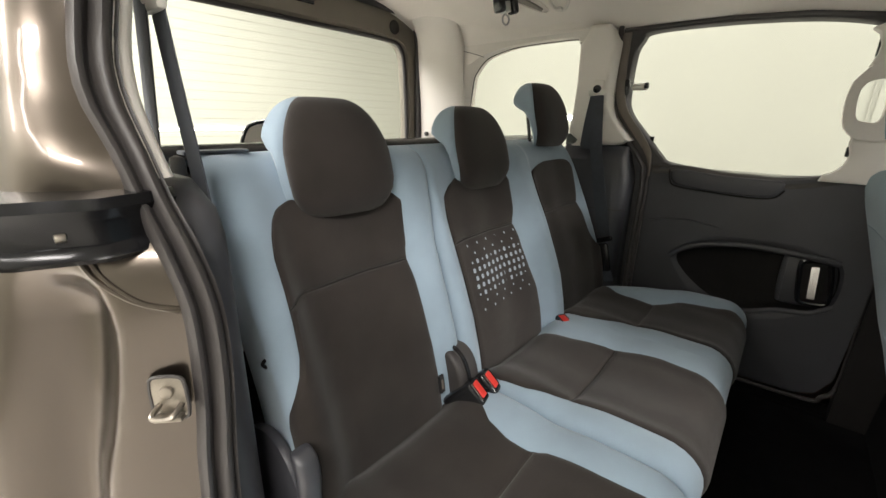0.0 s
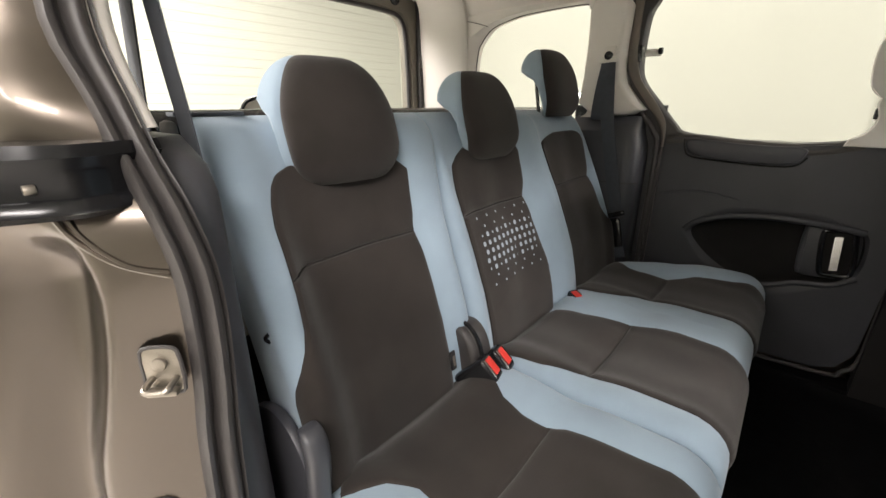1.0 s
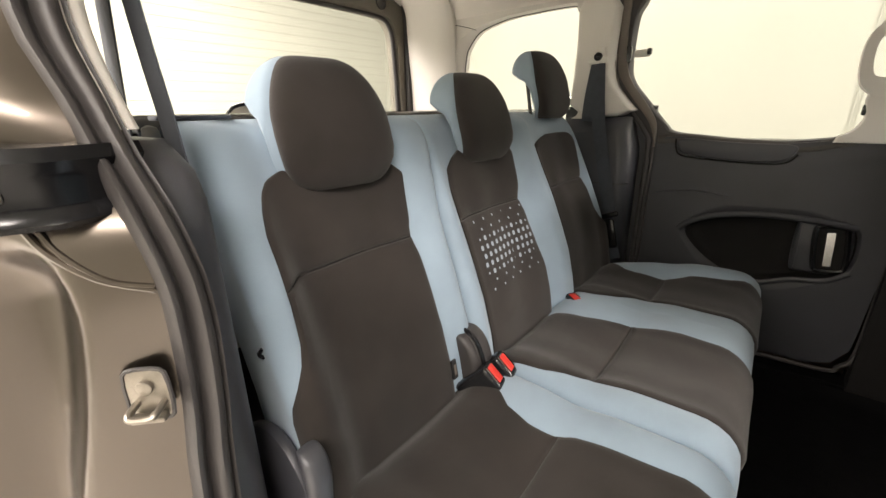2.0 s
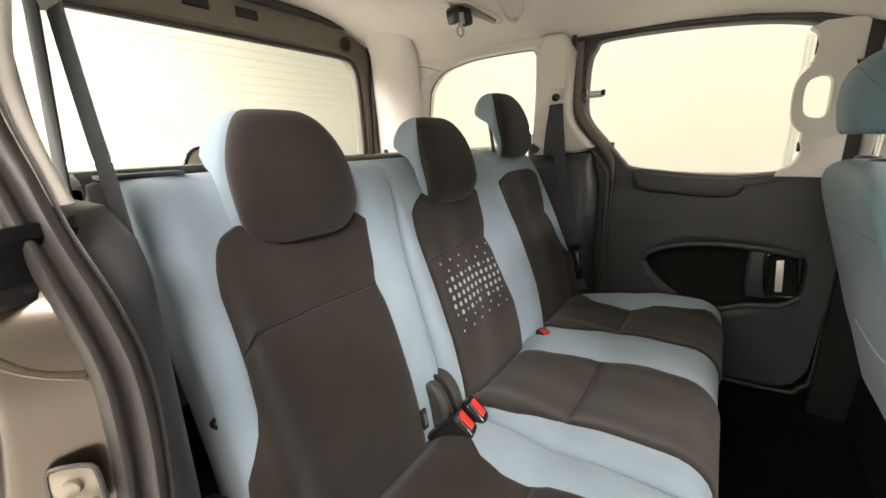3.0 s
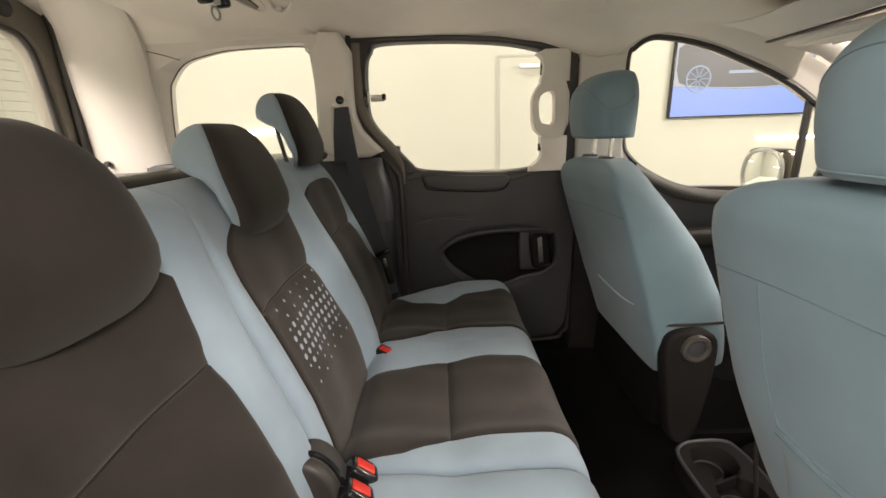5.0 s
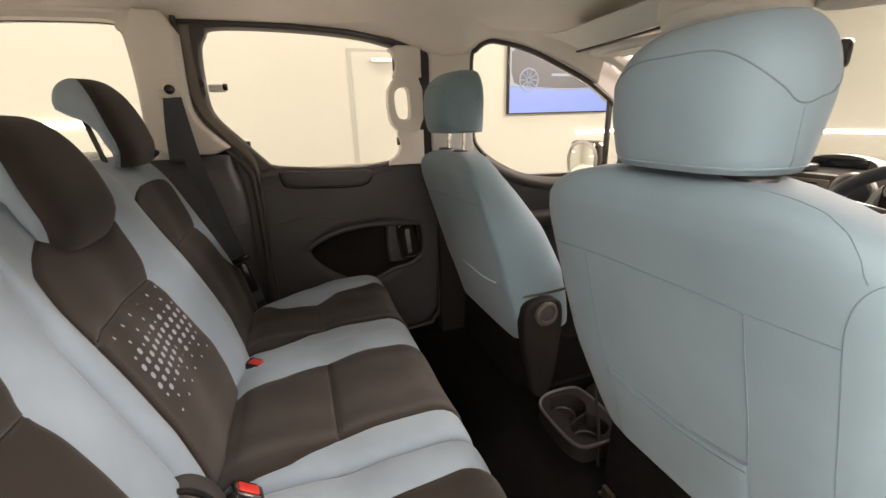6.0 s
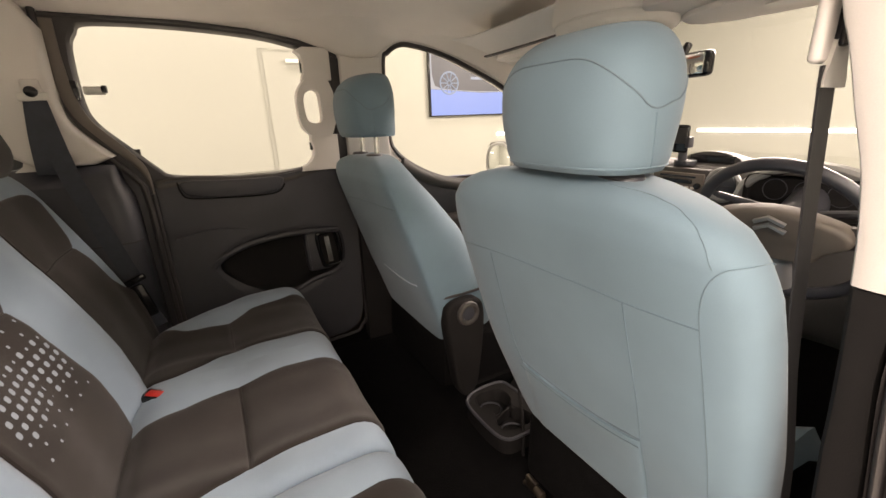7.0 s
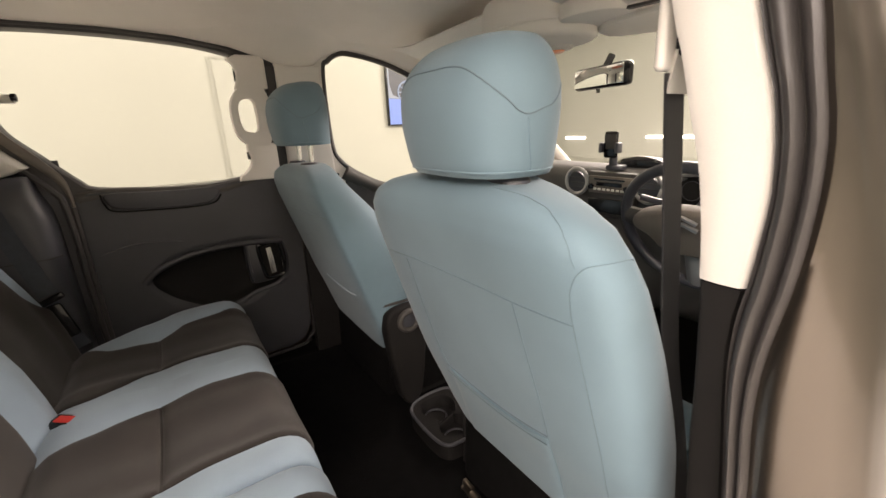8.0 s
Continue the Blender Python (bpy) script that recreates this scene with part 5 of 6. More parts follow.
def front_seat(yc, s, drop, raised, label):
    seat = thing("front_seat", label, "seat", "front seats", at=(0, yc, -drop))
    secs = []
    n = 36
    zs = sorted({0.675 + 0.525 * k / 26 for k in range(27)} | {1.21, 1.22, 1.23, 1.24, 1.248, 1.256, 1.262, 1.266, 1.269, 1.272})
    for z in zs:
        wi, wo = lerp_table(FBW, z)
        lo_, hi_ = (-wo, wi) if s < 0 else (-wi, wo)
        row = []
        for i in range(n + 1):
            dy = lo_ + (hi_ - lo_) * (0.5 - 0.5 * math.cos(math.pi * i / n))
            row.append((fb_rear(dy, z, s), dy, z))
        for i in range(n - 1, 0, -1):
            dy = lo_ + (hi_ - lo_) * (0.5 - 0.5 * math.cos(math.pi * i / n))
            f = abs(dy) / (hi_ if dy > 0 else -lo_)
            e = row[0][0] if dy < 0 else row[n][0]
            row.append((e + (fb_front(z) - e) * math.sqrt(max(0.0, 1 - f ** (9.0 if (s > 0 and dy < 0) else 2.4))), dy, z))
        secs.append(row)
    back = part("backrest", loft(secs), BLUE2, seat, "light blue upholstered backrest", 60)

    def line(name, pts, r, mat, push=0.0):
        out = [(fb_rear(d, z, s) - push, d, z) for d, z in [tuple(q)[:2] for q in spline([(-s * a, b, 0) for a, b in pts], 30)]]
        part(name, tube(out, r, 6), mat, back)
    if s < 0:
        line("cross_seam", [(0.262, 1.106), (0.20, 1.116), (0.096, 1.124), (-0.018, 1.126), (-0.087, 1.127), (-0.137, 1.126), (-0.188, 1.127), (-0.227, 1.127)], 0.0010, PIPING)
        line("side_seam", [(-0.137, 1.125), (-0.137, 1.043), (-0.138, 0.964), (-0.136, 0.873), (-0.134, 0.778), (-0.130, 0.70)], 0.0010, PIPING)
        line("side_seam", [(0.139, 1.116), (0.148, 1.011), (0.150, 0.917), (0.137, 0.860)], 0.0010, PIPING)
        top = [(-0.136, 0.873), (-0.083, 0.861), (-0.027, 0.854), (0.052, 0.853), (0.142, 0.861)]
        drape = lambda u, v, h: (fb_rear(u, 0.675 + (lerp_table(top, u)[0] - 0.675) * v, s) - h * 1.6, u, 0.675 + (lerp_table(top, u)[0] - 0.675) * v + 0.4 * h)
        part("pocket", band(drape, [(0.0, -0.132, 0.146), (1.0, -0.136, 0.140)], 0.0, 1.0, 26, 24, 0.0045, 0.03), BLUE2, back, "slack blue map pocket")
        line("pocket_hem", [(u, z - 0.010) for u, z in top], 0.0007, PIPING, 0.0062)
        line("pocket_gap", [(u, z + 0.004) for u, z in top], 0.0016, SEAM)
        line("bolster_seam", [(-0.264, 1.203), (-0.254, 1.204), (-0.243, 1.199), (-0.233, 1.182), (-0.228, 1.155), (-0.227, 1.127), (-0.229, 1.037), (-0.230, 0.965), (-0.231, 0.898), (-0.229, 0.82), (-0.222, 0.70)], 0.0007, PIPING)
        line("top_seam", [(-0.10, 1.267), (-0.14, 1.263), (-0.180, 1.2545), (-0.210, 1.240), (-0.226, 1.222), (-0.236, 1.200)], 0.0006, PIPING)
    else:
        line("cross_seam", [(-0.18, 1.118), (-0.113, 1.124), (0.0, 1.134), (0.16, 1.140), (0.265, 1.141)], 0.0010, PIPING)
        line("pocket_edge", [(-0.05, 0.880), (0.0, 0.875), (0.093, 0.872), (0.16, 0.877), (0.212, 0.886)], 0.0030, BLUE)
    # headrest
    HB, HH, HX, HW = 1.278 + raised, 0.173 + 0.16 * raised, 0.271, 0.121
    off = 0.022 * s

    def head_row(f):
        e0, e1 = max(0.0, 1 - f / 0.12), max(0.0, (f - 0.50) / 0.50)
        top = math.sqrt(max(0.0, 1 - e1 ** 2.2))
        w = HW * (0.92 + 0.08 * smooth(f / 0.5)) * (1 - 0.07 * e0 * e0) * (0.40 + 0.60 * top)
        a = 0.090 * (0.90 + 0.10 * smooth(f / 0.4)) * (1 - 0.10 * e0 * e0) * (0.28 + 0.72 * top)
        return w, a, 0.075 * (0.45 + 0.55 * top), HX + 0.022 * (1 - top)

    def head_at(g, f, push=0.0):
        """A point of the headrest's skin at the angle g from straight back."""
        w, a, b, cx = head_row(f)
        c, sn = -math.cos(g), math.sin(g)
        x = cx + (b if c > 0 else a) * math.copysign(abs(c) ** 0.66, c)
        y = (w + push) * math.copysign(abs(sn) ** 0.66, sn)
        if c > 0:
            y *= 1 - 0.2 * c
        return Vector((x - push * max(0.0, math.cos(g)), y + off, HB + HH * f))
    secs = [[head_at(2 * math.pi * i / 48, k / 28) for i in range(48)] for k in range(29)]
    hr = part("headrest", loft(secs), BLUE2, seat, "light blue upholstered headrest", 60)
    wave = spline([(-1.9, 0.62, 0), (-1.58, 0.47, 0), (-1.42, 0.425, 0), (-1.26, 0.445, 0), (-1.05, 0.53, 0), (-0.45, 0.72, 0), (0.0, 0.75, 0), (0.45, 0.72, 0), (1.05, 0.53, 0), (1.26, 0.445, 0), (1.42, 0.425, 0), (1.58, 0.47, 0), (1.9, 0.62, 0)], 90)
    part("wave_seam", tube([head_at(p.x, p.y, 0.0002) for p in wave], 0.0010, 6), SEAM, hr)
    for g in (-1.40, 1.40):
        part("corner_seam", tube([head_at(g * (1.08 - 0.08 * f / 0.40), f, 0.0001) for f in [0.05 + 0.35 * i / 8 for i in range(9)]], 0.0010, 6), BLUE2, hr)
    part("lower_seam", tube([head_at(-1.9 + 3.8 * i / 30, 0.045, 0.0006) for i in range(31)], 0.0014, 6), BLUE2, hr)
    for y in (-0.065, 0.065):
        part("post", tube([(0.270, y + off, 1.24), (0.272, y + off, HB + 0.02)], 0.0075, 10), CHROME, hr)
        part("collar", loft([[(0.262 + 0.026 * math.cos(a) * q, y + off + 0.032 * math.sin(a) * q, z) for a in [2 * math.pi * i / 16 for i in range(16)]] for z, q in ((1.255, 1.0), (1.272, 1.0), (1.277, 0.86))]), BLACKP, hr)
    # cushion, hinge side, plinth
    secs = []
    for k in range(15):
        f = k / 14
        x = (0.42 if s < 0 else 0.53) + (0.50 if s < 0 else 0.39) * f
        r = 0.05 * (1 - math.sqrt(max(0.0, 1 - max(0, (f - 0.85) / 0.15) ** 2)))
        secs.append([(x, d, (0.72 if abs(d) > 0.17 else 0.70) - (0.05 if s < 0 else 0.09) - r - (0.05 if abs(d) > 0.205 else 0)) for d in [-0.21 + 0.42 * i / 14 for i in range(15)]] + [(x, 0.20, 0.56), (x, -0.20, 0.56)])
    part("cushion", loft(secs), BLUE2, seat, "light blue seat cushion")
    # Near-black base colour stands for the shade under the seat.
    part("lower_shell", prism(chaikin([(0.37, 0.47), (0.92, 0.47), (0.92, 0.62), (0.47, 0.66), (0.43, 0.80), (0.385, 0.78), (0.375, 0.60)], 1), -0.235, 0.235 if s > 0 else 0.195, bevel=0.02), CARPET_SHADE, seat, "seat base coloured near black for the shade under the seat")
    inn = -s
    if s > 0:
        rc = part("recliner_cover", prism(chaikin([(0.362, 0.842), (0.470, 0.842), (0.498, 0.800), (0.486, 0.640), (0.462, 0.490), (0.395, 0.490), (0.372, 0.640), (0.352, 0.780)], 2), inn * 0.245, inn * 0.300, bevel=0.012, seg=3), SHADED_BASEP, seat, "black plastic recliner cover")
        part("recliner_wheel", tube([(0.428 + 0.030 * math.cos(a), inn * 0.303, 0.796 + 0.030 * math.sin(a)) for a in [2 * math.pi * i / 24 for i in range(24)]], 0.010, 8, True, up=(0, 1, 0)), GREYP, rc, "round recliner wheel")
        part("wheel_centre", cyl((0.428, inn * 0.300, 0.796), 0.024, 0.014, "y", 24, 0.004), BLACKP, rc)
        part("gap_line", sweep([(0.345, inn * 0.270, 0.851), (0.42, inn * 0.279, 0.853), (0.52, inn * 0.279, 0.858)], rect(0.004, 0.007)), RUBBER, rc)
    part("rail", box((0.70, -0.2, 0.45 + drop), (0.44, 0.04, 0.05), 0.006), SHADED_BASEP, seat)
    part("rail", box((0.70, 0.2, 0.45 + drop), (0.44, 0.04, 0.05), 0.006), SHADED_BASEP, seat)
    if s < 0:
        mech = part("mechanism", tube(spline([(0.365, -0.10, 0.470), (0.355, -0.02, 0.478), (0.362, 0.06, 0.468), (0.365, 0.14, 0.476), (0.36, 0.18, 0.470)], 24), 0.005, 8), OILED, seat, "bare oiled steel seat adjuster")
        part("knob", cyl((0.352, 0.118, 0.498), 0.011, 0.026, "y", 14, 0.003), OILED, mech)
        part("bracket", box((0.358, 0.150, 0.492), (0.012, 0.036, 0.034), 0.003), OILED, mech)
        part("bracket", box((0.352, 0.060, 0.484), (0.010, 0.050, 0.016), 0.003, m=Matrix.Rotation(radians(24), 4, "X")), OILED, mech)
        part("bolt", cyl((0.346, 0.095, 0.480), 0.008, 0.010, "x", 6, 0.001), STEEL, mech)
        part("bolt", cyl((0.346, 0.020, 0.476), 0.007, 0.010, "x", 6, 0.001), STEEL, mech)
        part("spring", tube([(0.352 + 0.009 * math.cos(i), -0.04 + 0.0018 * i, 0.482 + 0.009 * math.sin(i)) for i in range(60)], 0.002, 6), OILED, mech)
    return seat


front_seat(-0.417, -1, 0.0, 0.0, "light blue driver seat with seamed backrest pocket")
front_seat(0.420, 1, 0.024, 0.050, "light blue passenger seat with raised headrest")


# front belt on the right centre pillar
fbelt = thing("seat_belt", "dark grey front seat belt hanging from the centre pillar", "seat belt")
part("webbing", sweep(spline([(0.350, -0.659, 1.385), (0.354, -0.661, 1.34), (0.368, -0.668, 1.2), (0.380, -0.680, 1.04), (0.43, -0.692, 0.83), (0.46, -0.70, 0.55)], 24), rect(0.0022, 0.041), up=(1, 0.05, 0)), WEBD, fbelt)
gd = loft([[(0.356 + a * w, -0.660 + b, z) for a, b in ((-0.024, -0.004), (-0.020, 0.003), (0.020, 0.003), (0.026, -0.004))] for z, w in ((1.364, 1.0), (1.370, 1.03), (1.385, 0.80), (1.41, 0.50))])
part("guide", gd, WHITEP, fbelt, "pale plastic belt guide")
part("cover", box((0.337, -0.654, 1.468), (0.026, 0.012, 0.165), 0.0058, 4), CREAM, fbelt, "cream plastic belt cover")
part("slot", box((0.352, -0.664, 1.445), (0.018, 0.010, 0.09), 0.004), GLOSSB, fbelt)

# ---- centre console ----
con = thing("centre_console", "dark grey plastic console with rear cup holders", "console")
part("body", loft([[(x, y, z0) for y, z0 in ((-w - 0.015, 0.42), (-w - 0.015, h - 0.02), (-w + 0.005, h), (w - 0.035, h), (w - 0.015, h - 0.02), (w - 0.015, 0.42))] for x, w, h in ((0.565, 0.12, 0.455), (0.575, 0.12, 0.470), (0.60, 0.115, 0.50), (0.90, 0.11, 0.58), (1.2, 0.11, 0.80))]), SHADED_BASEP, con)
tray = [tuple(v)[:2] for v in chaikin([(0.386, -0.075), (0.404, -0.115), (0.44, -0.120), (0.545, -0.120), (0.566, -0.09), (0.566, 0.09), (0.545, 0.118), (0.45, 0.118), (0.404, 0.098), (0.386, 0.06)], 2)]
wells = [tuple(v)[:2] for v in chaikin([(0.420, -0.070), (0.438, -0.092), (0.510, -0.092), (0.530, -0.065), (0.526, -0.035), (0.497, -0.004), (0.526, 0.025), (0.530, 0.064), (0.508, 0.094), (0.438, 0.094), (0.420, 0.058), (0.424, 0.025), (0.450, -0.004), (0.424, -0.035)], 2)]
tr = part("cup_tray", ring_panel(tray, wells, lambda a, b, d: (a, b, 0.480 - d), 0.046, 0.006), SHADED_BASEP, con, "worn grey plastic cup tray")
part("cup_floor", prism(tray, 0.427, 0.433, axis="z"), SHADED_BASEP, tr)
part("cup_rim", tube([(a, b, 0.480) for a, b in tray], 0.005, 8, True), BLACKP, tr)
part("cup_divider", box((0.474, -0.004, 0.452), (0.090, 0.010, 0.036), 0.004, 2, m=Matrix.Rotation(radians(18), 4, "Z")), SHADED_BASEP, tr)
for y in (-0.056, 0.058):
    part("cup_ring", tube([(0.471 + 0.036 * math.cos(a), y + 0.034 * math.sin(a), 0.436) for a in [2 * math.pi * i / 24 for i in range(24)]], 0.003, 6, True), BLACKP, tr)
part("cable", tube(spline([(0.55, 0.02, 0.56), (0.52, -0.025, 0.535), (0.485, -0.08, 0.500), (0.45, -0.128, 0.470), (0.44, -0.140, 0.43)], 16), 0.005, 8), SHADED_BASEP, con, "black cable")

# ---- dashboard ----
dash = thing("dashboard", "dark grey plastic dashboard with round vents", "dashboard")
prof = [(1.30, 0.62), (1.24, 0.80), (1.215, 0.95), (1.20, 1.06), (1.205, 1.15), (1.25, 1.18), (1.45, 1.17), (1.85, 1.10), (1.85, 0.60)]
part("body", loft([[(a + 0.03 * smooth((abs(y) - 0.2) / 0.4), y, b - 0.02 * smooth((abs(y) - 0.45) / 0.3)) for a, b in [tuple(v)[:2] for v in chaikin(prof, 2)]] for y in [-0.76 + 0.095 * i for i in range(17)]]), DASHP, dash)
stack = part("radio_panel", box((1.197, -0.035, 1.085), (0.03, 0.19, 0.16), 0.008), GREYP, dash, "dark grey radio surround")
part("radio", box((1.180, -0.035, 1.120), (0.014, 0.17, 0.060), 0.004), HUBP, stack, "dark grey radio with a row of buttons")
for i in range(7):
    part("button", box((1.171, -0.089 + 0.018 * i, 1.104), (0.006, 0.012, 0.008), 0.002), WHITEP, stack)
for y in (-0.105, 0.035):
    part("knob", cyl((1.170, y, 1.112), 0.010, 0.012, "x", 16, 0.002), GLOSSB, stack)
part("slot", box((1.172, -0.035, 1.139), (0.004, 0.12, 0.005)), GLOSSB, stack)
part("radio_display", box((1.172, -0.035, 1.123), (0.004, 0.10, 0.014), 0.001), GLOSSB, stack)
part("shelf", box((1.186, -0.035, 1.045), (0.02, 0.17, 0.05), 0.004), GLOSSB, stack)
for y in (-0.172, 0.112, -0.66, 0.66):
    v = part("vent_ring", tube([(1.188, y + 0.047 * math.cos(a), 1.122 + 0.047 * math.sin(a)) for a in [2 * math.pi * i / 28 for i in range(28)]], 0.008, 8, True, up=(1, 0, 0)), SILVER, dash, "silver vent ring")
    part("vent", cyl((1.196, y, 1.118), 0.038, 0.02, "x", 24), BLACKP, v)
    for k in (-0.018, 0.0, 0.018):
        part("vane", box((1.186, y, 1.118 + k), (0.006, 0.07, 0.003)), GREYP, v)
part("display_hood", loft([[(x, y * w - 0.085, 1.172 + 0.042 * math.sqrt(max(0, 1 - (y / 0.10) ** 2)) * h) for y in [-0.10 + 0.20 * i / 14 for i in range(15)]] + [(x, -0.085, 1.165)] for x, w, h in ((1.27, 1.0, 1.0), (1.32, 1.0, 0.95), (1.42, 0.8, 0.4))]), DASHP, dash)
part("display", box((1.268, -0.085, 1.190), (0.006, 0.14, 0.026), 0.002), GLOSSB, dash)
clus = part("instrument_hood", loft([[(x, -0.405 + y * w, 1.095 + 0.105 * math.sqrt(max(0, 1 - (y / 0.165) ** 2)) * h) for y in [-0.165 + 0.33 * i / 18 for i in range(19)]] + [(x, -0.40, 1.08)] for x, w, h in ((1.14, 1.0, 1.0), (1.20, 1.02, 1.0), (1.36, 0.9, 0.7))]), DASHP, dash)
part("instrument_panel", box((1.138, -0.40, 1.125), (0.006, 0.28, 0.10), 0.02), SHADED_BASEP, clus, "black instrument panel")
part("hood_edge", tube([(1.138, -0.405 + y, 1.095 + 0.105 * math.sqrt(max(0, 1 - (y / 0.165) ** 2))) for y in [-0.165 + 0.33 * i / 24 for i in range(25)]], 0.014, 8), SILVER, clus, "pale grey hood edge")
for y in (-0.47, -0.40, -0.33):
    part("dial", tube([(1.134, y + 0.028 * math.cos(a), 1.135 + 0.028 * math.sin(a)) for a in [2 * math.pi * i / 20 for i in range(20)]], 0.0012, 6, True, up=(1, 0, 0)), BLACKP, clus)

# ---- steering wheel ----
sw = thing("steering_wheel", "dark grey steering wheel with chrome chevrons", "steering wheel")
sw.matrix_world = pose(1.0, -0.408, 1.055, 0, -24, 0)
R = 0.186
part("rim", tube([(0, R * math.cos(a), R * math.sin(a)) for a in [2 * math.pi * i / 48 for i in range(48)]], 0.015, 10, True, up=(1, 0, 0)), BLACKP, sw)
hubp = chaikin([(-0.075, -0.065), (0.075, -0.065), (0.10, -0.02), (0.15, 0.005), (0.145, 0.045), (0.07, 0.072), (0.0, 0.082), (-0.07, 0.072), (-0.145, 0.045), (-0.15, 0.005), (-0.10, -0.02)], 2)
part("hub", prism(hubp, -0.035, 0.010, axis="x", bevel=0.012, seg=3), HUBP, sw, "grey-brown plastic hub")
for s, z in ((1, 0.01), (-1, 0.01)):
    part("spoke", sweep([(0, s * 0.08, z), (0, s * 0.18, z + 0.012)], [(0.016 * math.cos(a), 0.030 * math.sin(a)) for a in [2 * math.pi * i / 10 for i in range(10)]]), GREYP, sw)
part("spoke", sweep([(0, 0, -0.05), (0, 0, -0.18)], [(0.03 * math.cos(a), 0.014 * math.sin(a)) for a in [2 * math.pi * i / 10 for i in range(10)]], up=(1, 0, 0)), SILVER, sw)
for z in (0.030, 0.050):
    part("emblem", sweep([(-0.040, -0.032, z), (-0.042, 0.0, z + 0.018), (-0.040, 0.032, z)], rect(0.009, 0.008), up=(1, 0, 0)), SILVER, sw, "chrome chevron")
part("column", cyl((0.10, 0, -0.01), 0.045, 0.20, "x", 20, 0.01), BLACKP, sw)
for s in (-1, 1):
    part("stalk", tube([(0.05, s * 0.05, 0.03), (0.045, s * 0.16, 0.055)], 0.009, 8), BLACKP, sw)

# ---- phone holder, mirror, visors, overhead shelf, windscreen ----
ph = thing("phone_holder", "black clamp phone holder on the dashboard", "phone holder")
part("plate", box((1.20, -0.014, 1.257), (0.014, 0.052, 0.09), 0.008, 3), GLOSSB, ph)
part("clamp", box((1.195, 0.016, 1.247), (0.03, 0.014, 0.035), 0.004), BLACKP, ph)
part("clamp", box((1.195, -0.046, 1.247), (0.03, 0.014, 0.035), 0.004), BLACKP, ph)
part("foot", tube([(1.215, -0.018, 1.170), (1.212, -0.018, 1.220)], 0.014, 10), BLACKP, ph)
part("base", cyl((1.235, -0.018, 1.177), 0.035, 0.018, "z", 20, 0.004), BLACKP, ph)
part("pad", box((1.191, -0.018, 1.267), (0.003, 0.04, 0.05), 0.001), GREYP, ph)

mir = thing("rear_view_mirror", "black rear view mirror on the windscreen", "mirror")
mir.matrix_world = pose(1.10, -0.02, 1.473, 0, 0, -14)
part("housing", box((0.012, 0, 0), (0.035, 0.245, 0.070), 0.014, 3), GLOSSB, mir)
part("glass", box((-0.0065, 0, 0), (0.003, 0.225, 0.054), 0.001), MIRROR, mir, "silvered mirror glass")
part("stalk", tube([(0.02, 0, 0.02), (0.045, 0, 0.065)], 0.012, 8), GLOSSB, mir)
part("switch", cyl((0.0, 0, -0.042), 0.006, 0.012, "z", 10), GLOSSB, mir)

sh = thing("overhead_shelf", "cream plastic overhead storage shelf", "storage shelf")
secs = []
for k in range(41):
    y = -0.635 + 1.27 * k / 40
    e = abs(y)
    zb = 1.593 - 0.013 * smooth(e / 0.6)
    g = 1 - smooth((e - 0.53) / 0.105) * 0.96
    tip = Vector((0.705, y, 1.636))
    row = [(0.835, zb + 0.004), (0.818, zb - 0.002), (0.806, zb + 0.003), (0.772, zb + 0.026), (0.742, zb + 0.042), (0.734, zb + 0.050), (0.742, zb + 0.056), (0.780, zb + 0.042), (0.835, zb + 0.014)]
    secs.append([tip + (Vector((x, y, z)) - tip) * g for x, z in row])
part("tray", loft(secs), CREAM, sh)
# Solid black strip stands in for the shade between tray and visor.
part("gap", sweep([(0.826, -0.58 + 1.16 * i / 20, 1.586 - 0.013 * smooth(abs(-0.58 + 1.16 * i / 20) / 0.6)) for i in range(21)], rect(0.016, 0.006)), RUBBER, sh, "black strip for the shade in the gap under the tray")
part("tray_floor", loft([[(0.80, y, 1.652), (1.06, y, 1.632), (1.06, y, 1.626), (0.80, y, 1.646)] for y in (-0.62, 0.0, 0.62)]), CREAM, sh)
hs = part("light_housing", loft([[(0.860 + 0.150 * q * math.cos(a), 0.015 + 0.182 * q * math.sin(a), z) for a in [2 * math.pi * i / 40 for i in range(40)]] for z, q in ((1.665, 0.95), (1.652, 0.985), (1.640, 1.0), (1.600, 1.01), (1.588, 0.99), (1.584, 0.955), (1.574, 0.945), (1.562, 0.925), (1.556, 0.88), (1.553, 0.80))]), CREAM, sh, "cream rounded bin with map light")
part("housing_lip", tube([(0.860 + 0.147 * math.cos(a), 0.015 + 0.178 * math.sin(a), 1.586) for a in [2 * math.pi * i / 40 for i in range(40)]], 0.003, 6, True), CREAM, hs)
part("lamp_surround", loft([[(0.93 + 0.052 * q * math.cos(a), 0.035 + 0.075 * q * math.sin(a), z) for a in [2 * math.pi * i / 28 for i in range(28)]] for z, q in ((1.556, 1.0), (1.549, 1.0), (1.546, 0.92))]), CREAM, hs)
part("lamp_lens", loft([[(0.945 + 0.026 * q * math.cos(a), 0.040 + 0.045 * q * math.sin(a), z) for a in [2 * math.pi * i / 24 for i in range(24)]] for z, q in ((1.549, 1.0), (1.543, 0.96), (1.541, 0.8))]), AMBER, hs, "amber map light lens")
part("bin_side", prism([tuple(v)[:2] for v in chaikin([(0.742, -0.150), (0.760, -0.270), (0.86, -0.30), (0.98, -0.20), (0.95, -0.10), (0.82, -0.11)], 2)], 1.576, 1.612, axis="z", bevel=0.006), CREAM, sh)
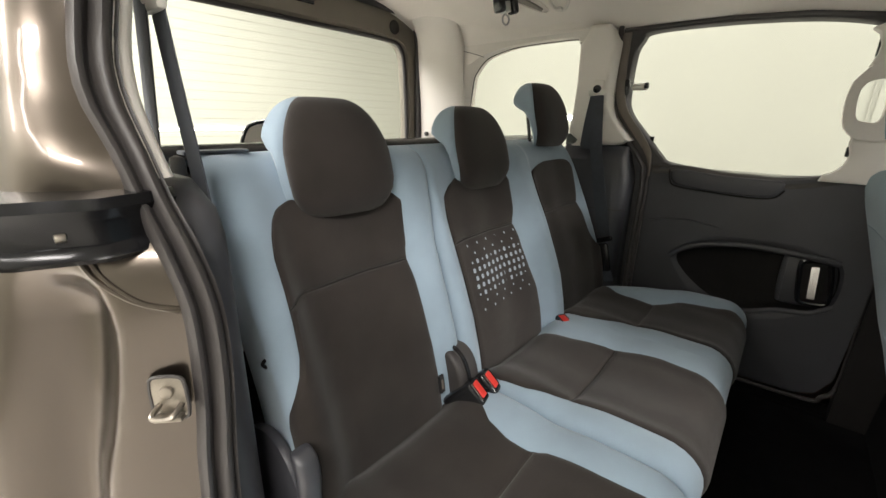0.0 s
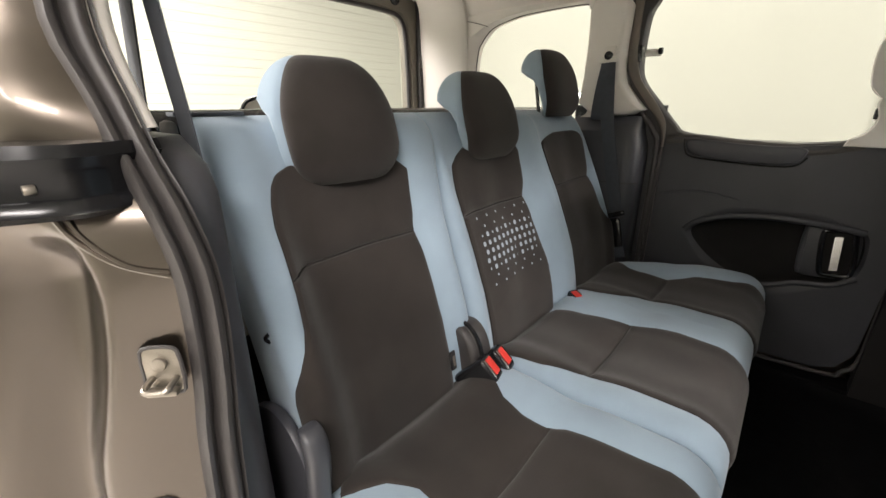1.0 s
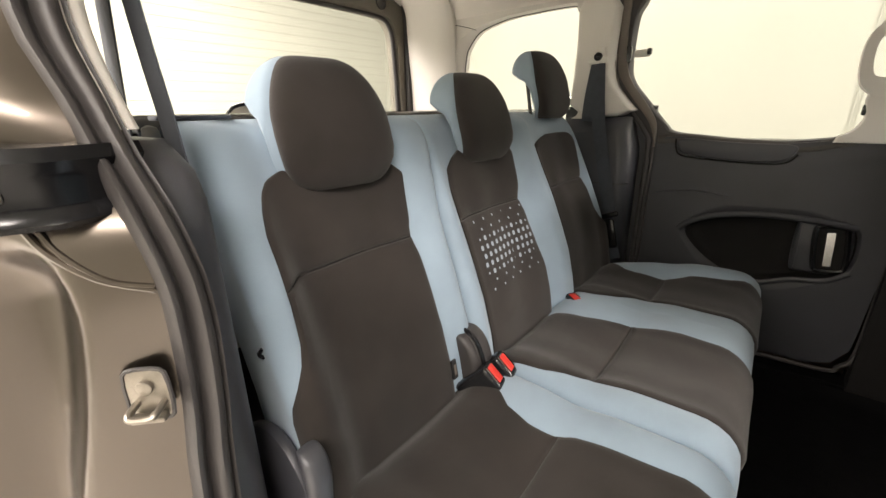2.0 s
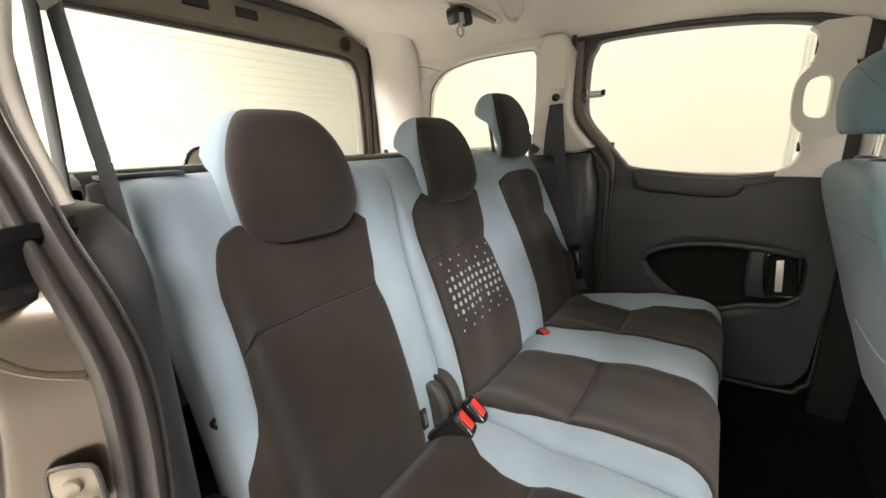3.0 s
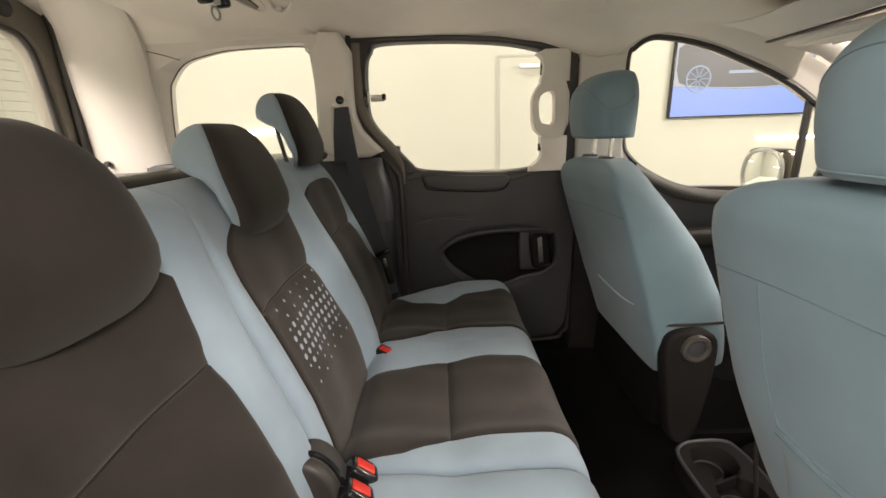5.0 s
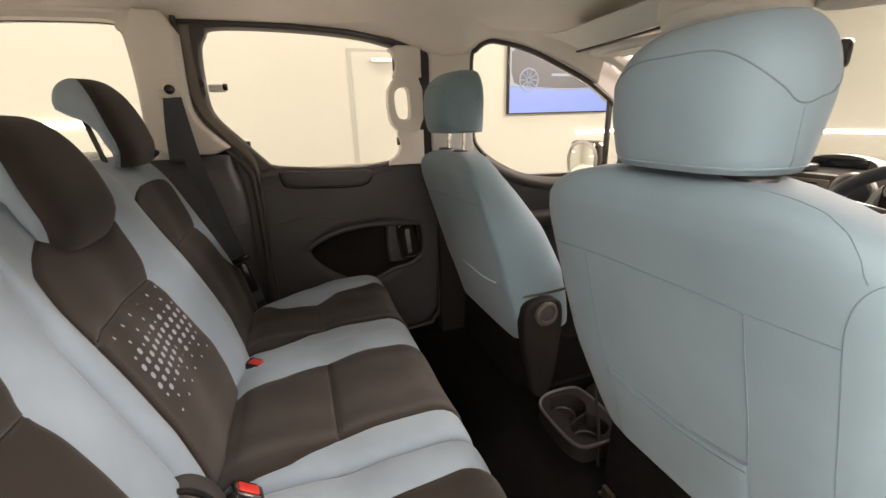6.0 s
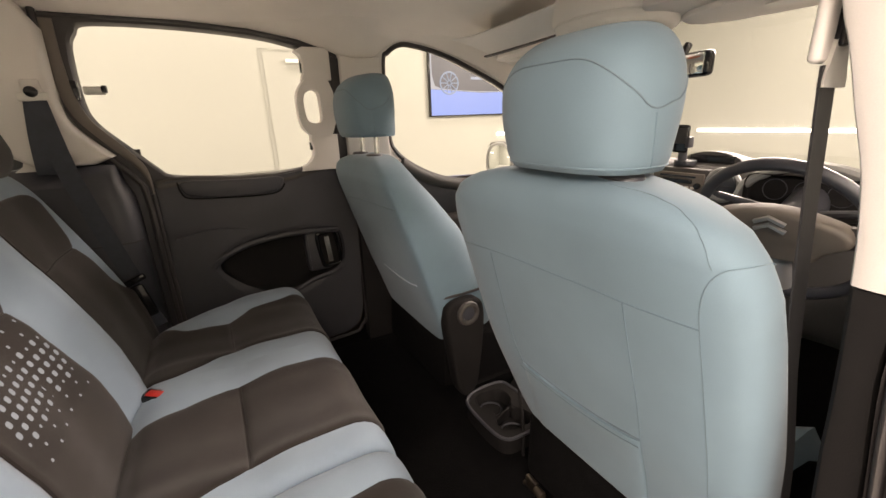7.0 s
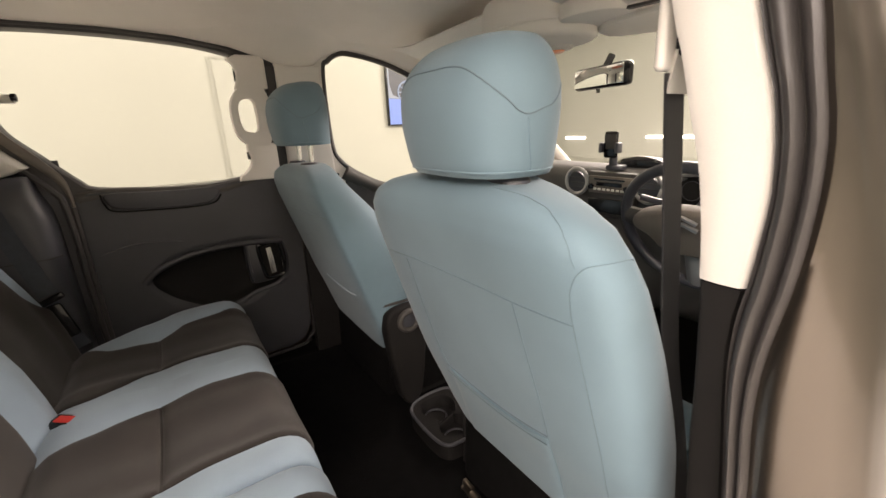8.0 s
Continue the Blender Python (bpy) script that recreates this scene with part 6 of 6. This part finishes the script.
for s in (1, -1):
    vz = thing("sun_visor", "cream fabric sun visor folded up", "sun visor", "sun visors")
    bm = prism(chaikin([(0.838, s * 0.16), (1.06, s * 0.10), (1.08, s * 0.56), (0.86, s * 0.66)], 2), 1.562, 1.578, axis="z", bevel=0.006)
    part("pad", bm, LINER, vz)
    part("mirror_flap", prism(chaikin([(0.89, s * 0.33), (0.96, s * 0.33), (0.96, s * 0.55), (0.90, s * 0.55)], 1), 1.5565, 1.5615, axis="z"), WHITEP, vz)
    part("pivot", tube([(1.09, s * 0.18, 1.575), (1.09, s * 0.64, 1.575)], 0.007, 8), WHITEP, vz)
    gh = thing("grab_handle", "cream plastic folding grab handle on the lining", "grab handle", "grab handles")
    part("bar", tube([(x, s * y, liner_z(x, y) - 0.003) for x, y in [tuple(v)[:2] for v in chaikin([(-0.632, 0.325), (-0.572, 0.350), (-0.660, 0.598), (-0.722, 0.574)], 2)]], 0.006, 8, True), CREAM, gh)
    part("hinge", box((-0.604, s * 0.345, liner_z(-0.604, 0.345)), (0.02, 0.03, 0.012), 0.004), CREAM, gh)
    part("hinge", box((-0.690, s * 0.582, liner_z(-0.690, 0.582)), (0.02, 0.03, 0.012), 0.004), CREAM, gh)

ws = tagged(part("window_3", loft([[(1.08, y, 1.63), (1.085, y, 1.632), (1.86, y, 1.095), (1.855, y, 1.093)] for y in (-0.70, -0.35, 0, 0.35, 0.70)]), GLASS), "clear windscreen", "windscreen", kind="structure")
ws.visible_shadow = False
part("header", box((1.075, 0, 1.645), (0.06, 1.40, 0.05), 0.012), CREAM, ws)
piece("bonnet", loft([[(x, y, z - 0.08 * (abs(y) / 0.8) ** 2) for y in [-0.8 + 0.1 * i for i in range(17)]] + [(x, 0.8, 0.5), (x, -0.8, 0.5)] for x, z in ((1.87, 1.06), (2.2, 0.98), (2.6, 0.86), (2.75, 0.72))]), PAINT, "bronze metallic bonnet and nose of the car", "bonnet", kind="structure")

# left outside mirror
om = thing("wing_mirror", "dark wing mirror outside the front window", "mirror")
om.matrix_world = pose(1.30, 1.10, 1.10, 0, 0, 14)
part("housing", box((0.03, 0, 0), (0.09, 0.20, 0.22), 0.035, 4), PAINT, om)
part("rim", tube([(-0.012, a, b) for a, b in chaikin([(-0.09, -0.10), (0.09, -0.10), (0.09, 0.10), (-0.09, 0.10)], 2)], 0.010, 8, True, up=(1, 0, 0)), SILVER, om)
part("glass", box((-0.014, 0, 0), (0.004, 0.165, 0.185), 0.001), MIRROR, om, "silvered mirror glass")
part("arm", box((0.03, -0.17, -0.06), (0.06, 0.18, 0.05), 0.015), BLACKP, om)

# belt reel of the middle seat in the roof
rl = thing("roof_belt_reel", "black belt tongue stowed in a cream roof recess", "belt reel")
part("recess", tube([(x, y, liner_z(x, y) - 0.001) for x, y in [tuple(v)[:2] for v in chaikin([(-0.86, 0.36), (-0.76, 0.40), (-0.72, 0.58), (-0.77, 0.60)], 2)]], 0.003, 6, True), LINER, rl, "cream recess edge")
RM = Matrix.Translation((-0.815, 0.425, liner_z(-0.815, 0.425) - 0.020)) @ Matrix.Rotation(radians(-18), 4, "Z") @ Matrix.Rotation(radians(14), 4, "X")
bm = box((0.0, -0.030, -0.006), (0.046, 0.026, 0.050), 0.010, 3)
bm = box((0.004, 0.024, -0.014), (0.042, 0.026, 0.058), 0.010, 3, bm=bm)
bm = box((0.002, -0.004, 0.010), (0.036, 0.070, 0.022), 0.006, 2, bm=bm)
bm.transform(RM)
tongue = part("tongue", bm, GLOSSB, rl)
bm = box((-0.004, -0.003, -0.010), (0.036, 0.024, 0.050), 0.004, 2)
bm.transform(RM)
part("plate", bm, SILVER, tongue, "bare steel tongue plate")
bm = tube([(0.0, -0.010 + 0.014 * math.cos(a), -0.054 + 0.016 * math.sin(a)) for a in [2 * math.pi * i / 16 for i in range(16)]], 0.0035, 6, True, up=(1, 0, 0))
bm.transform(RM)
part("ring", bm, SILVER, tongue)
# Flat wedge on the lining, coloured darker for the shade inside the slot.
bm = prism([(-0.842, 0.40), (-0.782, 0.41), (-0.748, 0.565), (-0.758, 0.575)], -0.003, 0.003, axis="z")
for v in bm.verts:
    v.co.z += liner_z(v.co.x, v.co.y) - 0.001
part("slot", bm, TAILP, rl)
